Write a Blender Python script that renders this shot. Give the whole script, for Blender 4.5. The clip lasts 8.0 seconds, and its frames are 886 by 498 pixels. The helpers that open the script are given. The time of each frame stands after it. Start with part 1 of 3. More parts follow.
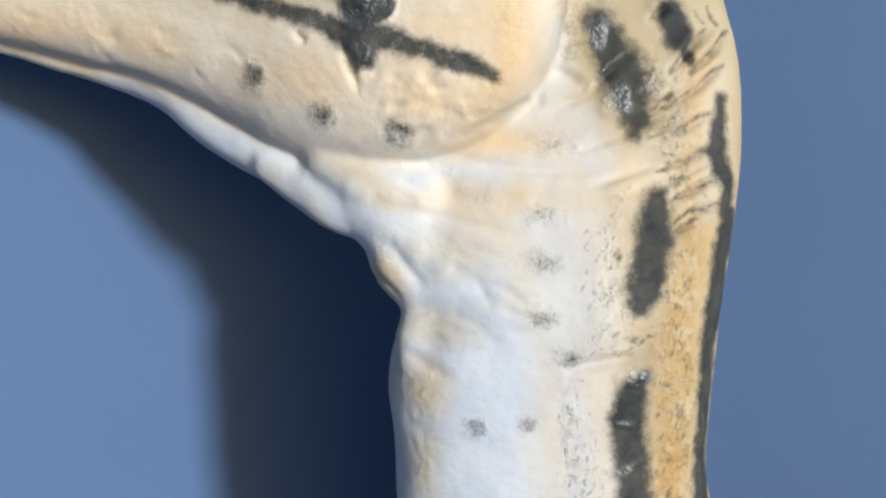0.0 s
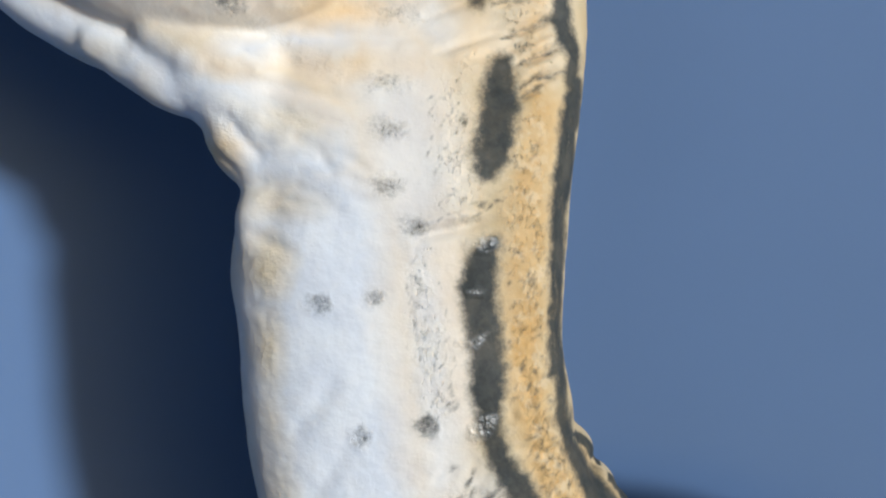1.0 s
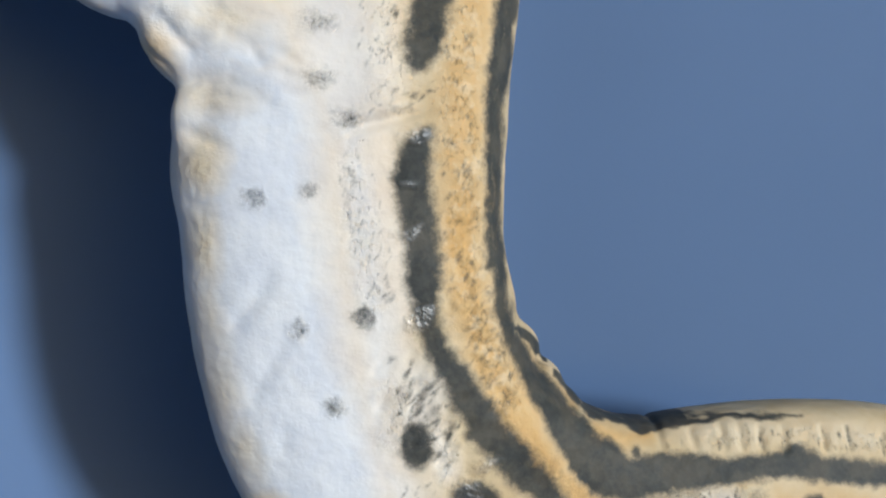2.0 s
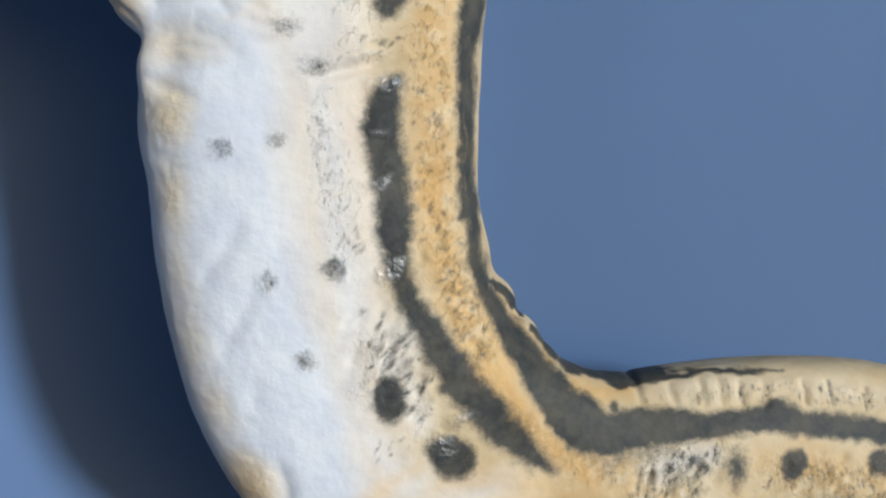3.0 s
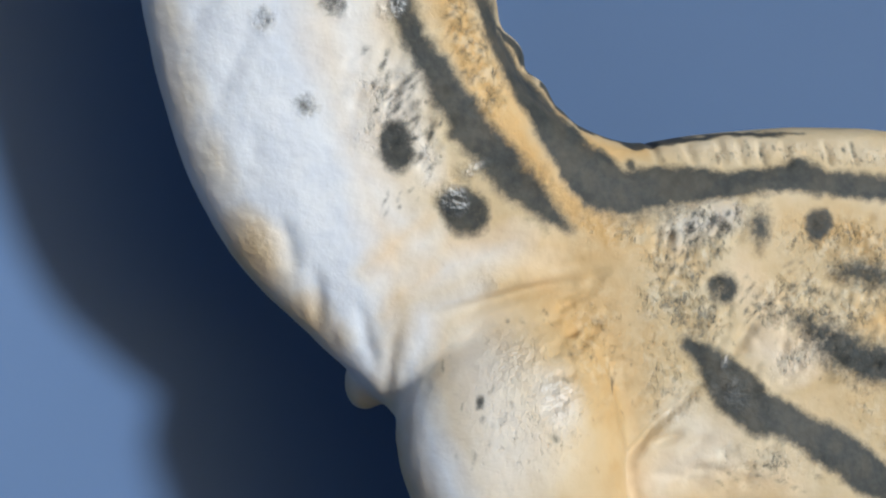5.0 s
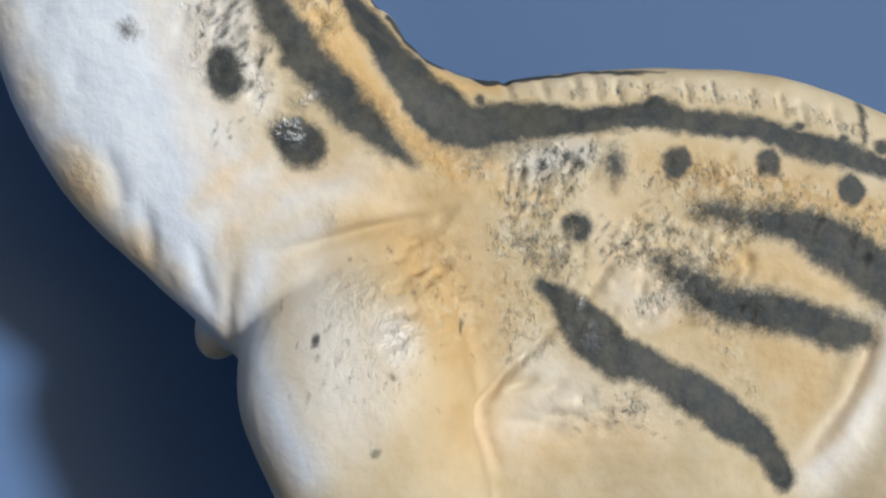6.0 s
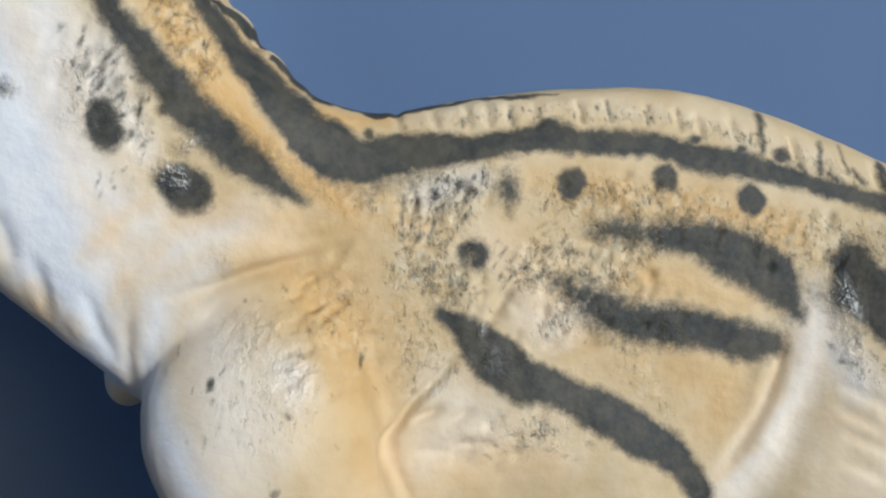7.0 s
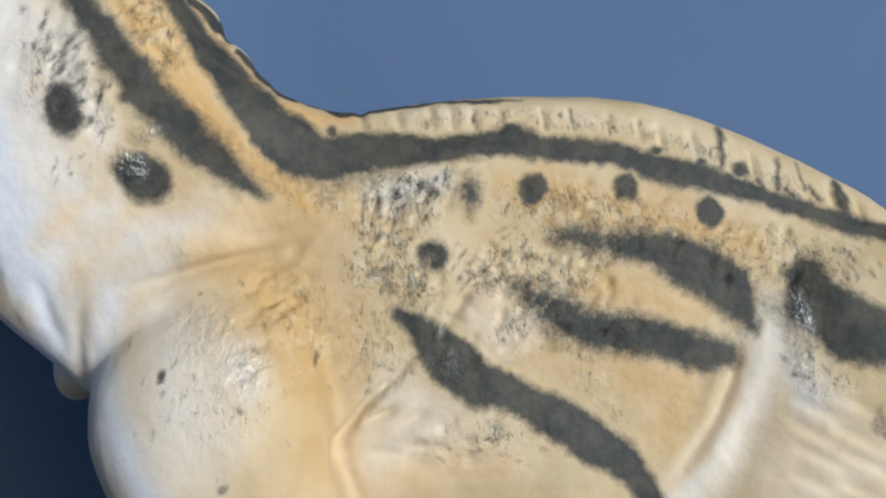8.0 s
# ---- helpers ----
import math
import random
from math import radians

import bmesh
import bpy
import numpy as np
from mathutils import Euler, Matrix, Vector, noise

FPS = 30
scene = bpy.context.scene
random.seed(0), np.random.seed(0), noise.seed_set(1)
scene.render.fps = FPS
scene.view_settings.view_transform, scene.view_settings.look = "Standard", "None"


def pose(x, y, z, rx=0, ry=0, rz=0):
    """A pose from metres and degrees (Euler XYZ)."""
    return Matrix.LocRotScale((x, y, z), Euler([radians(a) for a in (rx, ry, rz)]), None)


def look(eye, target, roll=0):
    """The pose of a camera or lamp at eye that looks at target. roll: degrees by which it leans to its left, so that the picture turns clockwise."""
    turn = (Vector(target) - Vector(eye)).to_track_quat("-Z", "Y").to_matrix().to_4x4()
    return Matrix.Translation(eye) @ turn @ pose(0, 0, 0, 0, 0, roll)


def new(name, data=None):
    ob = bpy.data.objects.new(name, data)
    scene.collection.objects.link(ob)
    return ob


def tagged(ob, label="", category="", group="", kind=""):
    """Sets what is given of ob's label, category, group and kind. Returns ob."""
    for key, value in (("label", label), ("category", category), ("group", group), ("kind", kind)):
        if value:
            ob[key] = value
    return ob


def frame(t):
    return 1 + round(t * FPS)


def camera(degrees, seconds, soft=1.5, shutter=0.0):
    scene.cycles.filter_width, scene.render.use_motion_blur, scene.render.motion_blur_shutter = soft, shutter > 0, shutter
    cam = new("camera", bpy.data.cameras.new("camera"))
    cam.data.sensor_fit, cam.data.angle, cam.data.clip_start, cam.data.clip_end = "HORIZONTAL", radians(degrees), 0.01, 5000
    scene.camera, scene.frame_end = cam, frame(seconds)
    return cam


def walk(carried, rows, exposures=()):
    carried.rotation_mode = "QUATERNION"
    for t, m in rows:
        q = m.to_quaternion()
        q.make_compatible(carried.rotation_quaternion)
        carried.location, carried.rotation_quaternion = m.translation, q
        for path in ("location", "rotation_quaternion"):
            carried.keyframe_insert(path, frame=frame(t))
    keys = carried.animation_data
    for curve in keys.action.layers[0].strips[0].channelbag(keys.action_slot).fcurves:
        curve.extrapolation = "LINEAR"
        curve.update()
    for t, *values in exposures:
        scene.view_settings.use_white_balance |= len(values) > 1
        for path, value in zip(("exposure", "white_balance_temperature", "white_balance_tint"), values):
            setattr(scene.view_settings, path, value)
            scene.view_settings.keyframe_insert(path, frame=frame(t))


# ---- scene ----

U = 0.0383e-3   # one drawing unit of the figure, in metres
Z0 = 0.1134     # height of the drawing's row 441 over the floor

# ---- camera ----
cam = camera(50, 8.0, soft=2.2)


def at(t, u, v, d, yaw, pitch, roll):
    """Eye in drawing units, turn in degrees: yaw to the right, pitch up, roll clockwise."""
    turn = Matrix.Rotation(radians(-yaw), 4, "Z") @ Matrix.Rotation(radians(90 + pitch), 4, "X") @ Matrix.Rotation(radians(-roll), 4, "Z")
    return t, Matrix.Translation(((u - 784) * U, d * U, Z0 - (v - 441) * U)) @ turn


walk(cam, [
    at(0, 784.1, 441.1, -1681.5, -4.72, -1.50, -4.30),
    at(0.5, 804.7, 450.7, -1676.8, 0.20, -1.78, -3.28),
    at(1, 891.4, 722.5, -1609.2, 1.15, 1.48, -2.77),
    at(1.5, 1009.3, 798.1, -1599.6, 0.10, -0.21, -2.29),
    at(1.7, 1028.5, 806.4, -1616.8, -0.07, -0.29, -1.76),
    at(2.8, 1036.4, 955.0, -1571.0, 0.26, -0.49, -1.55),
    at(3, 1081.5, 907.3, -1584.8, 0.03, -0.93, -1.15),
    at(3.5, 1077.0, 992.5, -1567.1, 0.27, -0.99, -0.61),
    at(4, 1038.2, 1119.5, -1534.3, 0.10, -1.33, -0.22),
    at(4.5, 1020.0, 1143.8, -1538.1, 0.35, -0.89, 0.62),
    at(4.7, 1054.9, 1134.6, -1551.8, 0.22, -1.33, 0.78),
    at(5, 1052.5, 1282.5, -1515.7, 0.70, -2.14, 0.62),
    at(5.2, 1152.8, 1361.5, -1504.6, 0.55, -2.77, 0.25),
    at(6.3, 1299.0, 1416.0, -1464.9, 2.97, -0.23, 1.86),
    at(6.5, 1338.3, 1395.0, -1492.2, 3.04, 0.14, 3.04),
    at(7, 1455.0, 1393.4, -1479.1, 1.46, -0.29, 4.22),
    at(7.5, 1457.1, 1397.4, -1492.4, 2.01, 1.39, 3.77),
    at(8, 1463.1, 1436.2, -1476.9, 3.60, 1.19, 2.40),
], [(0, -0.10), (1.5, -0.12), (4.5, -0.12), (6.5, -0.18), (8, -0.20)])

# ---- light ----
LIGHT_U, LIGHT_UP = 0.90, 0.20   # slope of the light to the right and upwards, towards the viewer
world = bpy.data.worlds.new("world")
scene.world = world
world.use_nodes = True
sky = world.node_tree.nodes.new("ShaderNodeTexSky")
sky.sky_type, sky.sun_disc = "NISHITA", False
sky.sun_elevation, sky.sun_rotation = math.atan2(LIGHT_UP, math.hypot(LIGHT_U, 1)) + radians(2), math.atan2(LIGHT_U, -1)
back = world.node_tree.nodes["Background"]
world.node_tree.links.new(sky.outputs[0], back.inputs[0])
back.inputs[1].default_value = 0.15
sun = new("sun", bpy.data.lights.new("sun", "SUN"))
sun.data.energy, sun.data.angle, sun.data.color = 3.95, radians(7), (0.835, 0.965, 1.09)
sun.matrix_world = look((LIGHT_U, -1, LIGHT_UP), (0, 0, 0))


# ---- materials ----
def nodes(name):
    m = bpy.data.materials.new(name)
    m.use_nodes = True
    t = m.node_tree
    bsdf = t.nodes["Principled BSDF"]

    def add(kind, **values):
        n = t.nodes.new("ShaderNode" + kind)
        for key, value in values.items():
            if key in n.inputs:
                n.inputs[key].default_value = value
        return n

    def join(a, b):
        t.links.new(a, b)

    return m, t, bsdf, add, join


def math_node(t, operation, a, b, c=None):
    n = t.nodes.new("ShaderNodeMath")
    n.operation = operation
    for i, x in enumerate((a, b, c)):
        if x is None:
            continue
        if isinstance(x, (int, float)):
            n.inputs[i].default_value = x
        else:
            t.links.new(x, n.inputs[i])
    return n.outputs[0]


def mix_color(t, k, a, b, blend="MIX"):
    n = t.nodes.new("ShaderNodeMix")
    n.data_type, n.blend_type = "RGBA", blend
    for i, x in ((0, k), (6, a), (7, b)):
        if isinstance(x, (int, float)):
            n.inputs[i].default_value = x
        elif isinstance(x, tuple):
            n.inputs[i].default_value = (*x, 1)
        else:
            t.links.new(x, n.inputs[i])
    return n.outputs[2]


def ramp(t, x, lo, hi):
    n = t.nodes.new("ShaderNodeMapRange")
    n.interpolation_type = "SMOOTHSTEP"
    n.inputs[1].default_value, n.inputs[2].default_value = lo, hi
    t.links.new(x, n.inputs[0])
    return n.outputs[0]


def paint_material():
    m, t, bsdf, add, join = nodes("figure_paint")
    where = add("TexCoord").outputs["Object"]

    def layer(name):
        n = add("Attribute")
        n.attribute_name = name
        return n.outputs["Fac"]

    def grain(scale, detail=3.0, rough=0.6, stretch=None):
        n = add("TexNoise", Scale=scale, Detail=detail, Roughness=rough)
        if stretch:
            p = add("Mapping", Scale=stretch)
            p.inputs["Rotation"].default_value = (0, radians(25), 0)
            join(where, p.inputs["Vector"])
            join(p.outputs[0], n.inputs["Vector"])
        else:
            join(where, n.inputs["Vector"])
        return n.outputs["Fac"]

    broad, fine, tiny = grain(260), grain(1500, 4), grain(4200, 3, 0.7)
    marks = grain(2900, 5, 0.65, (1.25, 1, 0.75))
    cream = mix_color(t, ramp(t, broad, 0.3, 0.7), (0.495, 0.37, 0.21), (0.555, 0.445, 0.29))
    cream = mix_color(t, layer("pale"), cream, mix_color(t, ramp(t, broad, 0.3, 0.7), (0.74, 0.605, 0.445), (0.78, 0.665, 0.515)))
    c = mix_color(t, layer("white"), cream, mix_color(t, ramp(t, broad, 0.35, 0.65), (0.61, 0.632, 0.672), (0.68, 0.692, 0.707)))
    tint = math_node(t, "MULTIPLY", layer("orange"), math_node(t, "ADD", 0.93, math_node(t, "MULTIPLY", fine, 0.14)))
    c = mix_color(t, tint, c, (1.02, 0.80, 0.50), "MULTIPLY")
    # paler mottling between the dry marks
    mottle = math_node(t, "MULTIPLY", ramp(t, grain(1100, 3), 0.48, 0.64), math_node(t, "MULTIPLY", layer("speck"), 0.55))
    c = mix_color(t, mottle, c, (0.70, 0.62, 0.47))
    # dry brush marks
    bunch = math_node(t, "ADD", 0.10, math_node(t, "MULTIPLY", ramp(t, grain(750, 3), 0.40, 0.66), 0.30))
    speck = math_node(t, "ADD", math_node(t, "MULTIPLY", layer("speck"), bunch), marks)
    c = mix_color(t, math_node(t, "MULTIPLY", ramp(t, speck, 0.69, 0.86), 0.72), c, (0.075, 0.072, 0.06))
    # stripes and spots, with a broken edge and a slightly thin film
    edge = math_node(t, "ADD", layer("black"), math_node(t, "MULTIPLY", math_node(t, "SUBTRACT", math_node(t, "ADD", math_node(t, "MULTIPLY", fine, 0.6), math_node(t, "MULTIPLY", tiny, 0.4)), 0.5), math_node(t, "ADD", 1.05, math_node(t, "MULTIPLY", layer("speck"), 0.7))))
    cover = ramp(t, edge, 0.08, 0.85)
    dark = mix_color(t, ramp(t, fine, 0.35, 0.7), (0.024, 0.029, 0.030), (0.043, 0.047, 0.045))
    thin = math_node(t, "ADD", 0.925, math_node(t, "MULTIPLY", ramp(t, grain(520, 4), 0.38, 0.62), 0.055))
    c = mix_color(t, math_node(t, "MULTIPLY", cover, thin), c, dark)
    join(c, bsdf.inputs["Base Color"])
    gloss = ramp(t, layer("gloss"), 0.2, 0.8)
    r = math_node(t, "ADD", 0.45, math_node(t, "MULTIPLY", fine, 0.22))
    join(math_node(t, "MULTIPLY", r, math_node(t, "SUBTRACT", 1.0, math_node(t, "MULTIPLY", gloss, 0.42))), bsdf.inputs["Roughness"])
    join(math_node(t, "ADD", 0.14, math_node(t, "MULTIPLY", gloss, 0.86)), bsdf.inputs["Specular IOR Level"])
    b1, b2 = add("Bump", Strength=0.7, Distance=0.0003), add("Bump", Strength=0.45, Distance=0.00012)
    rough = math_node(t, "MAXIMUM", layer("speck"), math_node(t, "MULTIPLY", math_node(t, "SUBTRACT", layer("orange"), 0.42), 1.2))
    pits = math_node(t, "MULTIPLY", ramp(t, speck, 0.60, 0.80), -0.7)
    relief = math_node(t, "ADD", math_node(t, "MULTIPLY", fine, math_node(t, "ADD", 0.26, math_node(t, "MULTIPLY", rough, 0.9))), math_node(t, "MULTIPLY", pits, math_node(t, "MULTIPLY", layer("speck"), math_node(t, "SUBTRACT", 1.0, cover))))
    join(relief, b1.inputs["Height"])
    join(math_node(t, "ADD", math_node(t, "MULTIPLY", tiny, math_node(t, "ADD", 0.1, math_node(t, "MULTIPLY", layer("gloss"), 1.0))), math_node(t, "MULTIPLY", fine, math_node(t, "MULTIPLY", layer("gloss"), 5.0))), b2.inputs["Height"])
    join(b1.outputs[0], b2.inputs["Normal"])
    join(b2.outputs[0], bsdf.inputs["Normal"])
    return m


def paper_material(name, a, b):
    m, t, bsdf, add, join = nodes(name)
    where = add("TexCoord").outputs["Object"]
    n, f = add("TexNoise", Scale=22.0, Detail=3.0), add("TexNoise", Scale=2600.0, Detail=2.0)
    join(where, n.inputs["Vector"])
    join(where, f.inputs["Vector"])
    join(mix_color(t, ramp(t, n.outputs["Fac"], 0.3, 0.7), a, b), bsdf.inputs["Base Color"])
    bump = add("Bump", Strength=0.06, Distance=0.0001)
    join(f.outputs["Fac"], bump.inputs["Height"])
    join(bump.outputs[0], bsdf.inputs["Normal"])
    bsdf.inputs["Roughness"].default_value = 0.75
    bsdf.inputs["Specular IOR Level"].default_value = 0.2
    return m


paint = paint_material()
blue = paper_material("blue_paper", (0.092, 0.151, 0.268), (0.098, 0.159, 0.281))


# ---- structure ----
def slab(name, lo, hi, m):
    bm = bmesh.new()
    bmesh.ops.create_cube(bm, size=1)
    for v in bm.verts:
        v.co = Vector([(a + b) / 2 + c * (b - a) for a, b, c in zip(lo, hi, v.co)])
    bmesh.ops.bevel(bm, geom=bm.edges[:], offset=0.0008, segments=2, affect="EDGES")
    me = bpy.data.meshes.new(name)
    bm.to_mesh(me)
    me.materials.append(m)
    return new(name, me)


def sweep_back():
    """A tall sheet of paper that curves gently round the figure: it faces right at one end and straight ahead at the other."""
    line = []
    for step in (-50, 50):
        u, d, side = 300.0, 675.0, []
        while -4200 < u < 7000:
            side.append((u, d))
            # bend and dip added to shade the paper: brighter left, darker round u 1300
            turn = min(max(26 - (u + 200) * 0.0138, -3), 30) - 11 * math.exp(-(((u - 1300) / 380) ** 2))
            u, d = u + step * math.cos(radians(turn)), d + step * math.sin(radians(turn))
        line = side[::-1] if step < 0 else line + side[1:]
    bm = bmesh.new()
    rows = [[bm.verts.new(((u - 784) * U, d * U + off, z)) for u, d in line] for off, z in ((0, 0), (0, 0.32), (0.002, 0.32), (0.002, 0))]
    for a, b in zip(rows, rows[1:] + rows[:1]):
        for i in range(len(line) - 1):
            bm.faces.new((a[i], a[i + 1], b[i + 1], b[i]))
    for i in (0, -1):
        bm.faces.new([r[i] for r in rows])
    bmesh.ops.recalc_face_normals(bm, faces=bm.faces)
    me = bpy.data.meshes.new("backdrop")
    bm.to_mesh(me)
    me.polygons.foreach_set("use_smooth", np.ones(len(me.polygons), bool))
    me.set_sharp_from_angle(angle=radians(40))
    me.materials.append(blue)
    return new("backdrop", me)


tagged(sweep_back(), "plain blue-grey paper backdrop behind the figure", "backdrop", kind="structure")
tagged(slab("ground_sheet", (-0.25, -0.3, 0), (0.3, 0.08, 0.004), blue), "plain blue-grey sheet under the figure", "sheet", kind="structure")

# unseen room, added to shape the fill: one tall opening lets daylight in
# walls tinted blue so that their bounce cools the shadows
bounce_blue = paper_material("blue_bounce_walls", (0.56, 0.65, 0.74), (0.60, 0.68, 0.77))
R_W, R_E, R_S, R_N, R_H = -1.6, 2.0, -1.6, 0.9, 2.4
GAP = (0.18, 1.9, 2.2)
for name, lo, hi in (
    ("floor", (R_W, R_S, -0.1), (R_E, R_N, 0)),
    ("ceiling", (R_W, R_S, R_H), (R_E, R_N, R_H + 0.1)),
    ("wall_north", (R_W - 0.1, R_N, -0.1), (R_E + 0.1, R_N + 0.1, R_H + 0.1)),
    ("wall_west", (R_W - 0.1, R_S, -0.1), (R_W, R_N, R_H + 0.1)),
    ("wall_east", (R_E, R_S, -0.1), (R_E + 0.1, R_N, R_H + 0.1)),
    ("wall_south_1", (R_W - 0.1, R_S - 0.1, -0.1), (GAP[0], R_S, R_H + 0.1)),
    ("wall_south_2", (GAP[1], R_S - 0.1, -0.1), (R_E + 0.1, R_S, R_H + 0.1)),
    ("wall_south_3", (GAP[0], R_S - 0.1, GAP[2]), (GAP[1], R_S, R_H + 0.1)),
):
    tagged(slab(name, lo, hi, bounce_blue), "plain unseen pale blue light-bouncing " + name.split("_")[0] + " of the room", name.split("_")[0], kind="structure")

# ---- the figure ----
# Drawing units of the figure: u to the right, v down, d away from the viewer.


def smooth_rows(rows, steps):
    """Catmull-Rom through the rows."""
    r = np.array(rows, float)
    r = np.vstack([2 * r[0] - r[1], r, 2 * r[-1] - r[-2]])
    out = []
    for i in range(1, len(r) - 2):
        for s in np.arange(steps) / steps:
            a, b, c, e = r[i - 1], r[i], r[i + 1], r[i + 2]
            out.append(0.5 * (2 * b + (c - a) * s + (2 * a - 5 * b + 4 * c - e) * s**2 + (3 * b - a - 3 * c + e) * s**3))
    return out + [r[-2]]


def limb(bm, rows, square=2.3, n=48, steps=6):
    """A closed form through sections (u1, v1, u2, v2, d, h): one edge, the other edge, the middle's depth, half the thickness."""
    rings = []
    for u1, v1, u2, v2, d, h in smooth_rows(rows, steps):
        c, a = Vector(((u1 + u2) / 2, (v1 + v2) / 2)), Vector(((u2 - u1) / 2, (v2 - v1) / 2))
        ring = []
        for j in range(n):
            k = 2 * math.pi * j / n
            x, y = [math.copysign(abs(f) ** (2 / square), f) for f in (math.cos(k), math.sin(k))]
            ring.append(bm.verts.new((c.x + a.x * x, d - h * y, -(c.y + a.y * x))))
        rings.append(ring)
    for p, q in zip(rings, rings[1:]):
        for j in range(n):
            bm.faces.new((p[j], p[(j + 1) % n], q[(j + 1) % n], q[j]))
    for ring in (rings[0][::-1], rings[-1]):
        mid = bm.verts.new(sum((w.co for w in ring), Vector()) / n)
        for j in range(n):
            bm.faces.new((ring[j], ring[(j + 1) % n], mid))


def lump(bm, u, v, d, ru, rv, rd, turn=0):
    m = Matrix.Translation((u, d, -v)) @ Matrix.Rotation(radians(turn), 4, "Y") @ Matrix.Diagonal((ru, rd, rv, 1))
    bmesh.ops.create_uvsphere(bm, u_segments=20, v_segments=12, radius=1, matrix=m)


def roll(bm, points, d):
    """A rounded roll of skin through (u, v, radius)."""
    for u, v, r in smooth_rows(points, 5):
        lump(bm, u, v, d, r, r, r)


def sculpt():
    bm = bmesh.new()
    # neck and trunk: throat or belly edge, nape or back edge, depth, half thickness
    neck = [
        (600, -150, 1048, -170, 105, 115), (600, 0, 1106, -13, 105, 125), (570, 100, 1142, 92, 105, 128), (540, 190, 1160, 193, 105, 130), (500, 300, 1165, 300, 104, 136),
        (505, 425, 1157, 425, 98, 160), (548, 545, 1145, 560, 91, 180), (586, 604, 1143, 612, 90, 182), (562, 660, 1142, 660, 90, 182),
        (558, 745, 1141, 740, 90, 182), (577, 840, 1142, 835, 90, 180), (594, 985, 1162, 925, 92, 178), (640, 1185, 1184, 1022, 102, 168),
        (728, 1365, 1234, 1090, 118, 162), (853, 1500, 1303, 1132, 140, 150)]
    trunk = [
        (985, 1640, 1400, 1162, 180, 148), (1090, 1800, 1500, 1149, 205, 150), (1260, 1960, 1640, 1135, 228, 155), (1500, 2060, 1790, 1131, 250, 150),
        (1800, 2080, 1950, 1143, 278, 148), (2100, 2060, 2120, 1196, 305, 146), (2400, 2000, 2330, 1295, 320, 140), (2700, 1930, 2590, 1450, 330, 120),
        (3100, 1860, 3020, 1590, 335, 90), (3600, 1810, 3560, 1690, 340, 50), (3950, 1780, 3940, 1740, 340, 18)]
    limb(bm, neck + trunk, 3.1)
    # skull and jaws: lower edge, upper edge
    limb(bm, [
        (-560, 90, -560, 0, 90, 40), (-500, 122, -510, -60, 90, 70), (-234, 160, -240, -100, 88, 105), (59, 222, 50, -160, 84, 140), (216, 282, 200, -190, 80, 165),
        (350, 342, 330, -220, 76, 195), (440, 362, 440, -235, 74, 215), (545, 359, 545, -235, 72, 228), (650, 326, 655, -220, 72, 232), (748, 268, 745, -180, 74, 228),
        (805, 182, 800, -120, 78, 215), (826, 90, 820, -60, 84, 185), (832, 40, 828, -10, 88, 130)], 3.0)
    lump(bm, 490, 62, -128, 60, 50, 40)
    # throat pouch and its rolls
    limb(bm, [(-420, 150, -420, 110, 90, 14), (-270, 172, -260, 120, 90, 24), (-110, 208, -100, 130, 90, 36), (64, 256, 70, 140, 88, 60), (174, 330, 190, 190, 86, 76), (284, 383, 300, 230, 86, 92), (376, 402, 420, 240, 86, 104), (470, 440, 560, 280, 88, 116)], 2.6)
    roll(bm, [(396, 384, 48), (446, 414, 56), (510, 424, 60), (570, 430, 58)], 14)
    roll(bm, [(320, 352, 40), (400, 388, 54), (470, 416, 62)], 22)
    roll(bm, [(470, 376, 66), (540, 426, 78), (604, 486, 80)], 12)
    roll(bm, [(440, 340, 56), (520, 380, 64), (600, 400, 60)], -8)
    roll(bm, [(548, 468, 44), (566, 512, 54), (606, 548, 56), (650, 570, 54)], -6)
    roll(bm, [(632, 596, 36), (614, 640, 44), (624, 694, 40)], -20)
    # scutes of the nape, where neck and back meet
    for u, v, r in ((1144, 925, 16), (1184, 1012, 25), (1230, 1078, 25), (1276, 1116, 12)):
        lump(bm, u, v, 100 + (u - 1168) * 0.4, r * 1.6, r, 66, 48)
    # shoulder and fore leg, near and far
    for near in (1, -1):
        mid = 190
        limb(bm, [
            (1130, 1400, 1290, 1370, mid - near * 60, 40), (1062, 1480, 1310, 1440, mid - near * 85, 72), (1002, 1580, 1345, 1540, mid - near * 112, 112), (990, 1680, 1372, 1660, mid - near * 126, 128), (1026, 1790, 1385, 1770, mid - near * 126, 128),
            (1090, 1940, 1400, 1900, mid - near * 124, 118), (1180, 2100, 1400, 2080, mid - near * 120, 85), (1190, 2300, 1340, 2300, mid - near * 120, 65), (1120, 2480, 1220, 2520, mid - near * 120, 40)], 2.3)
    lump(bm, 936, 1580, 215, 46, 60, 90, 16)
    # fold of skin behind the fore leg
    limb(bm, [(1500, 1600, 1560, 1570, 190, 90), (1395, 1700, 1700, 1600, 200, 112), (1420, 1800, 1850, 1680, 210, 118), (1500, 1950, 1950, 1800, 220, 110), (1650, 2050, 1950, 1950, 230, 90)], 2.4)
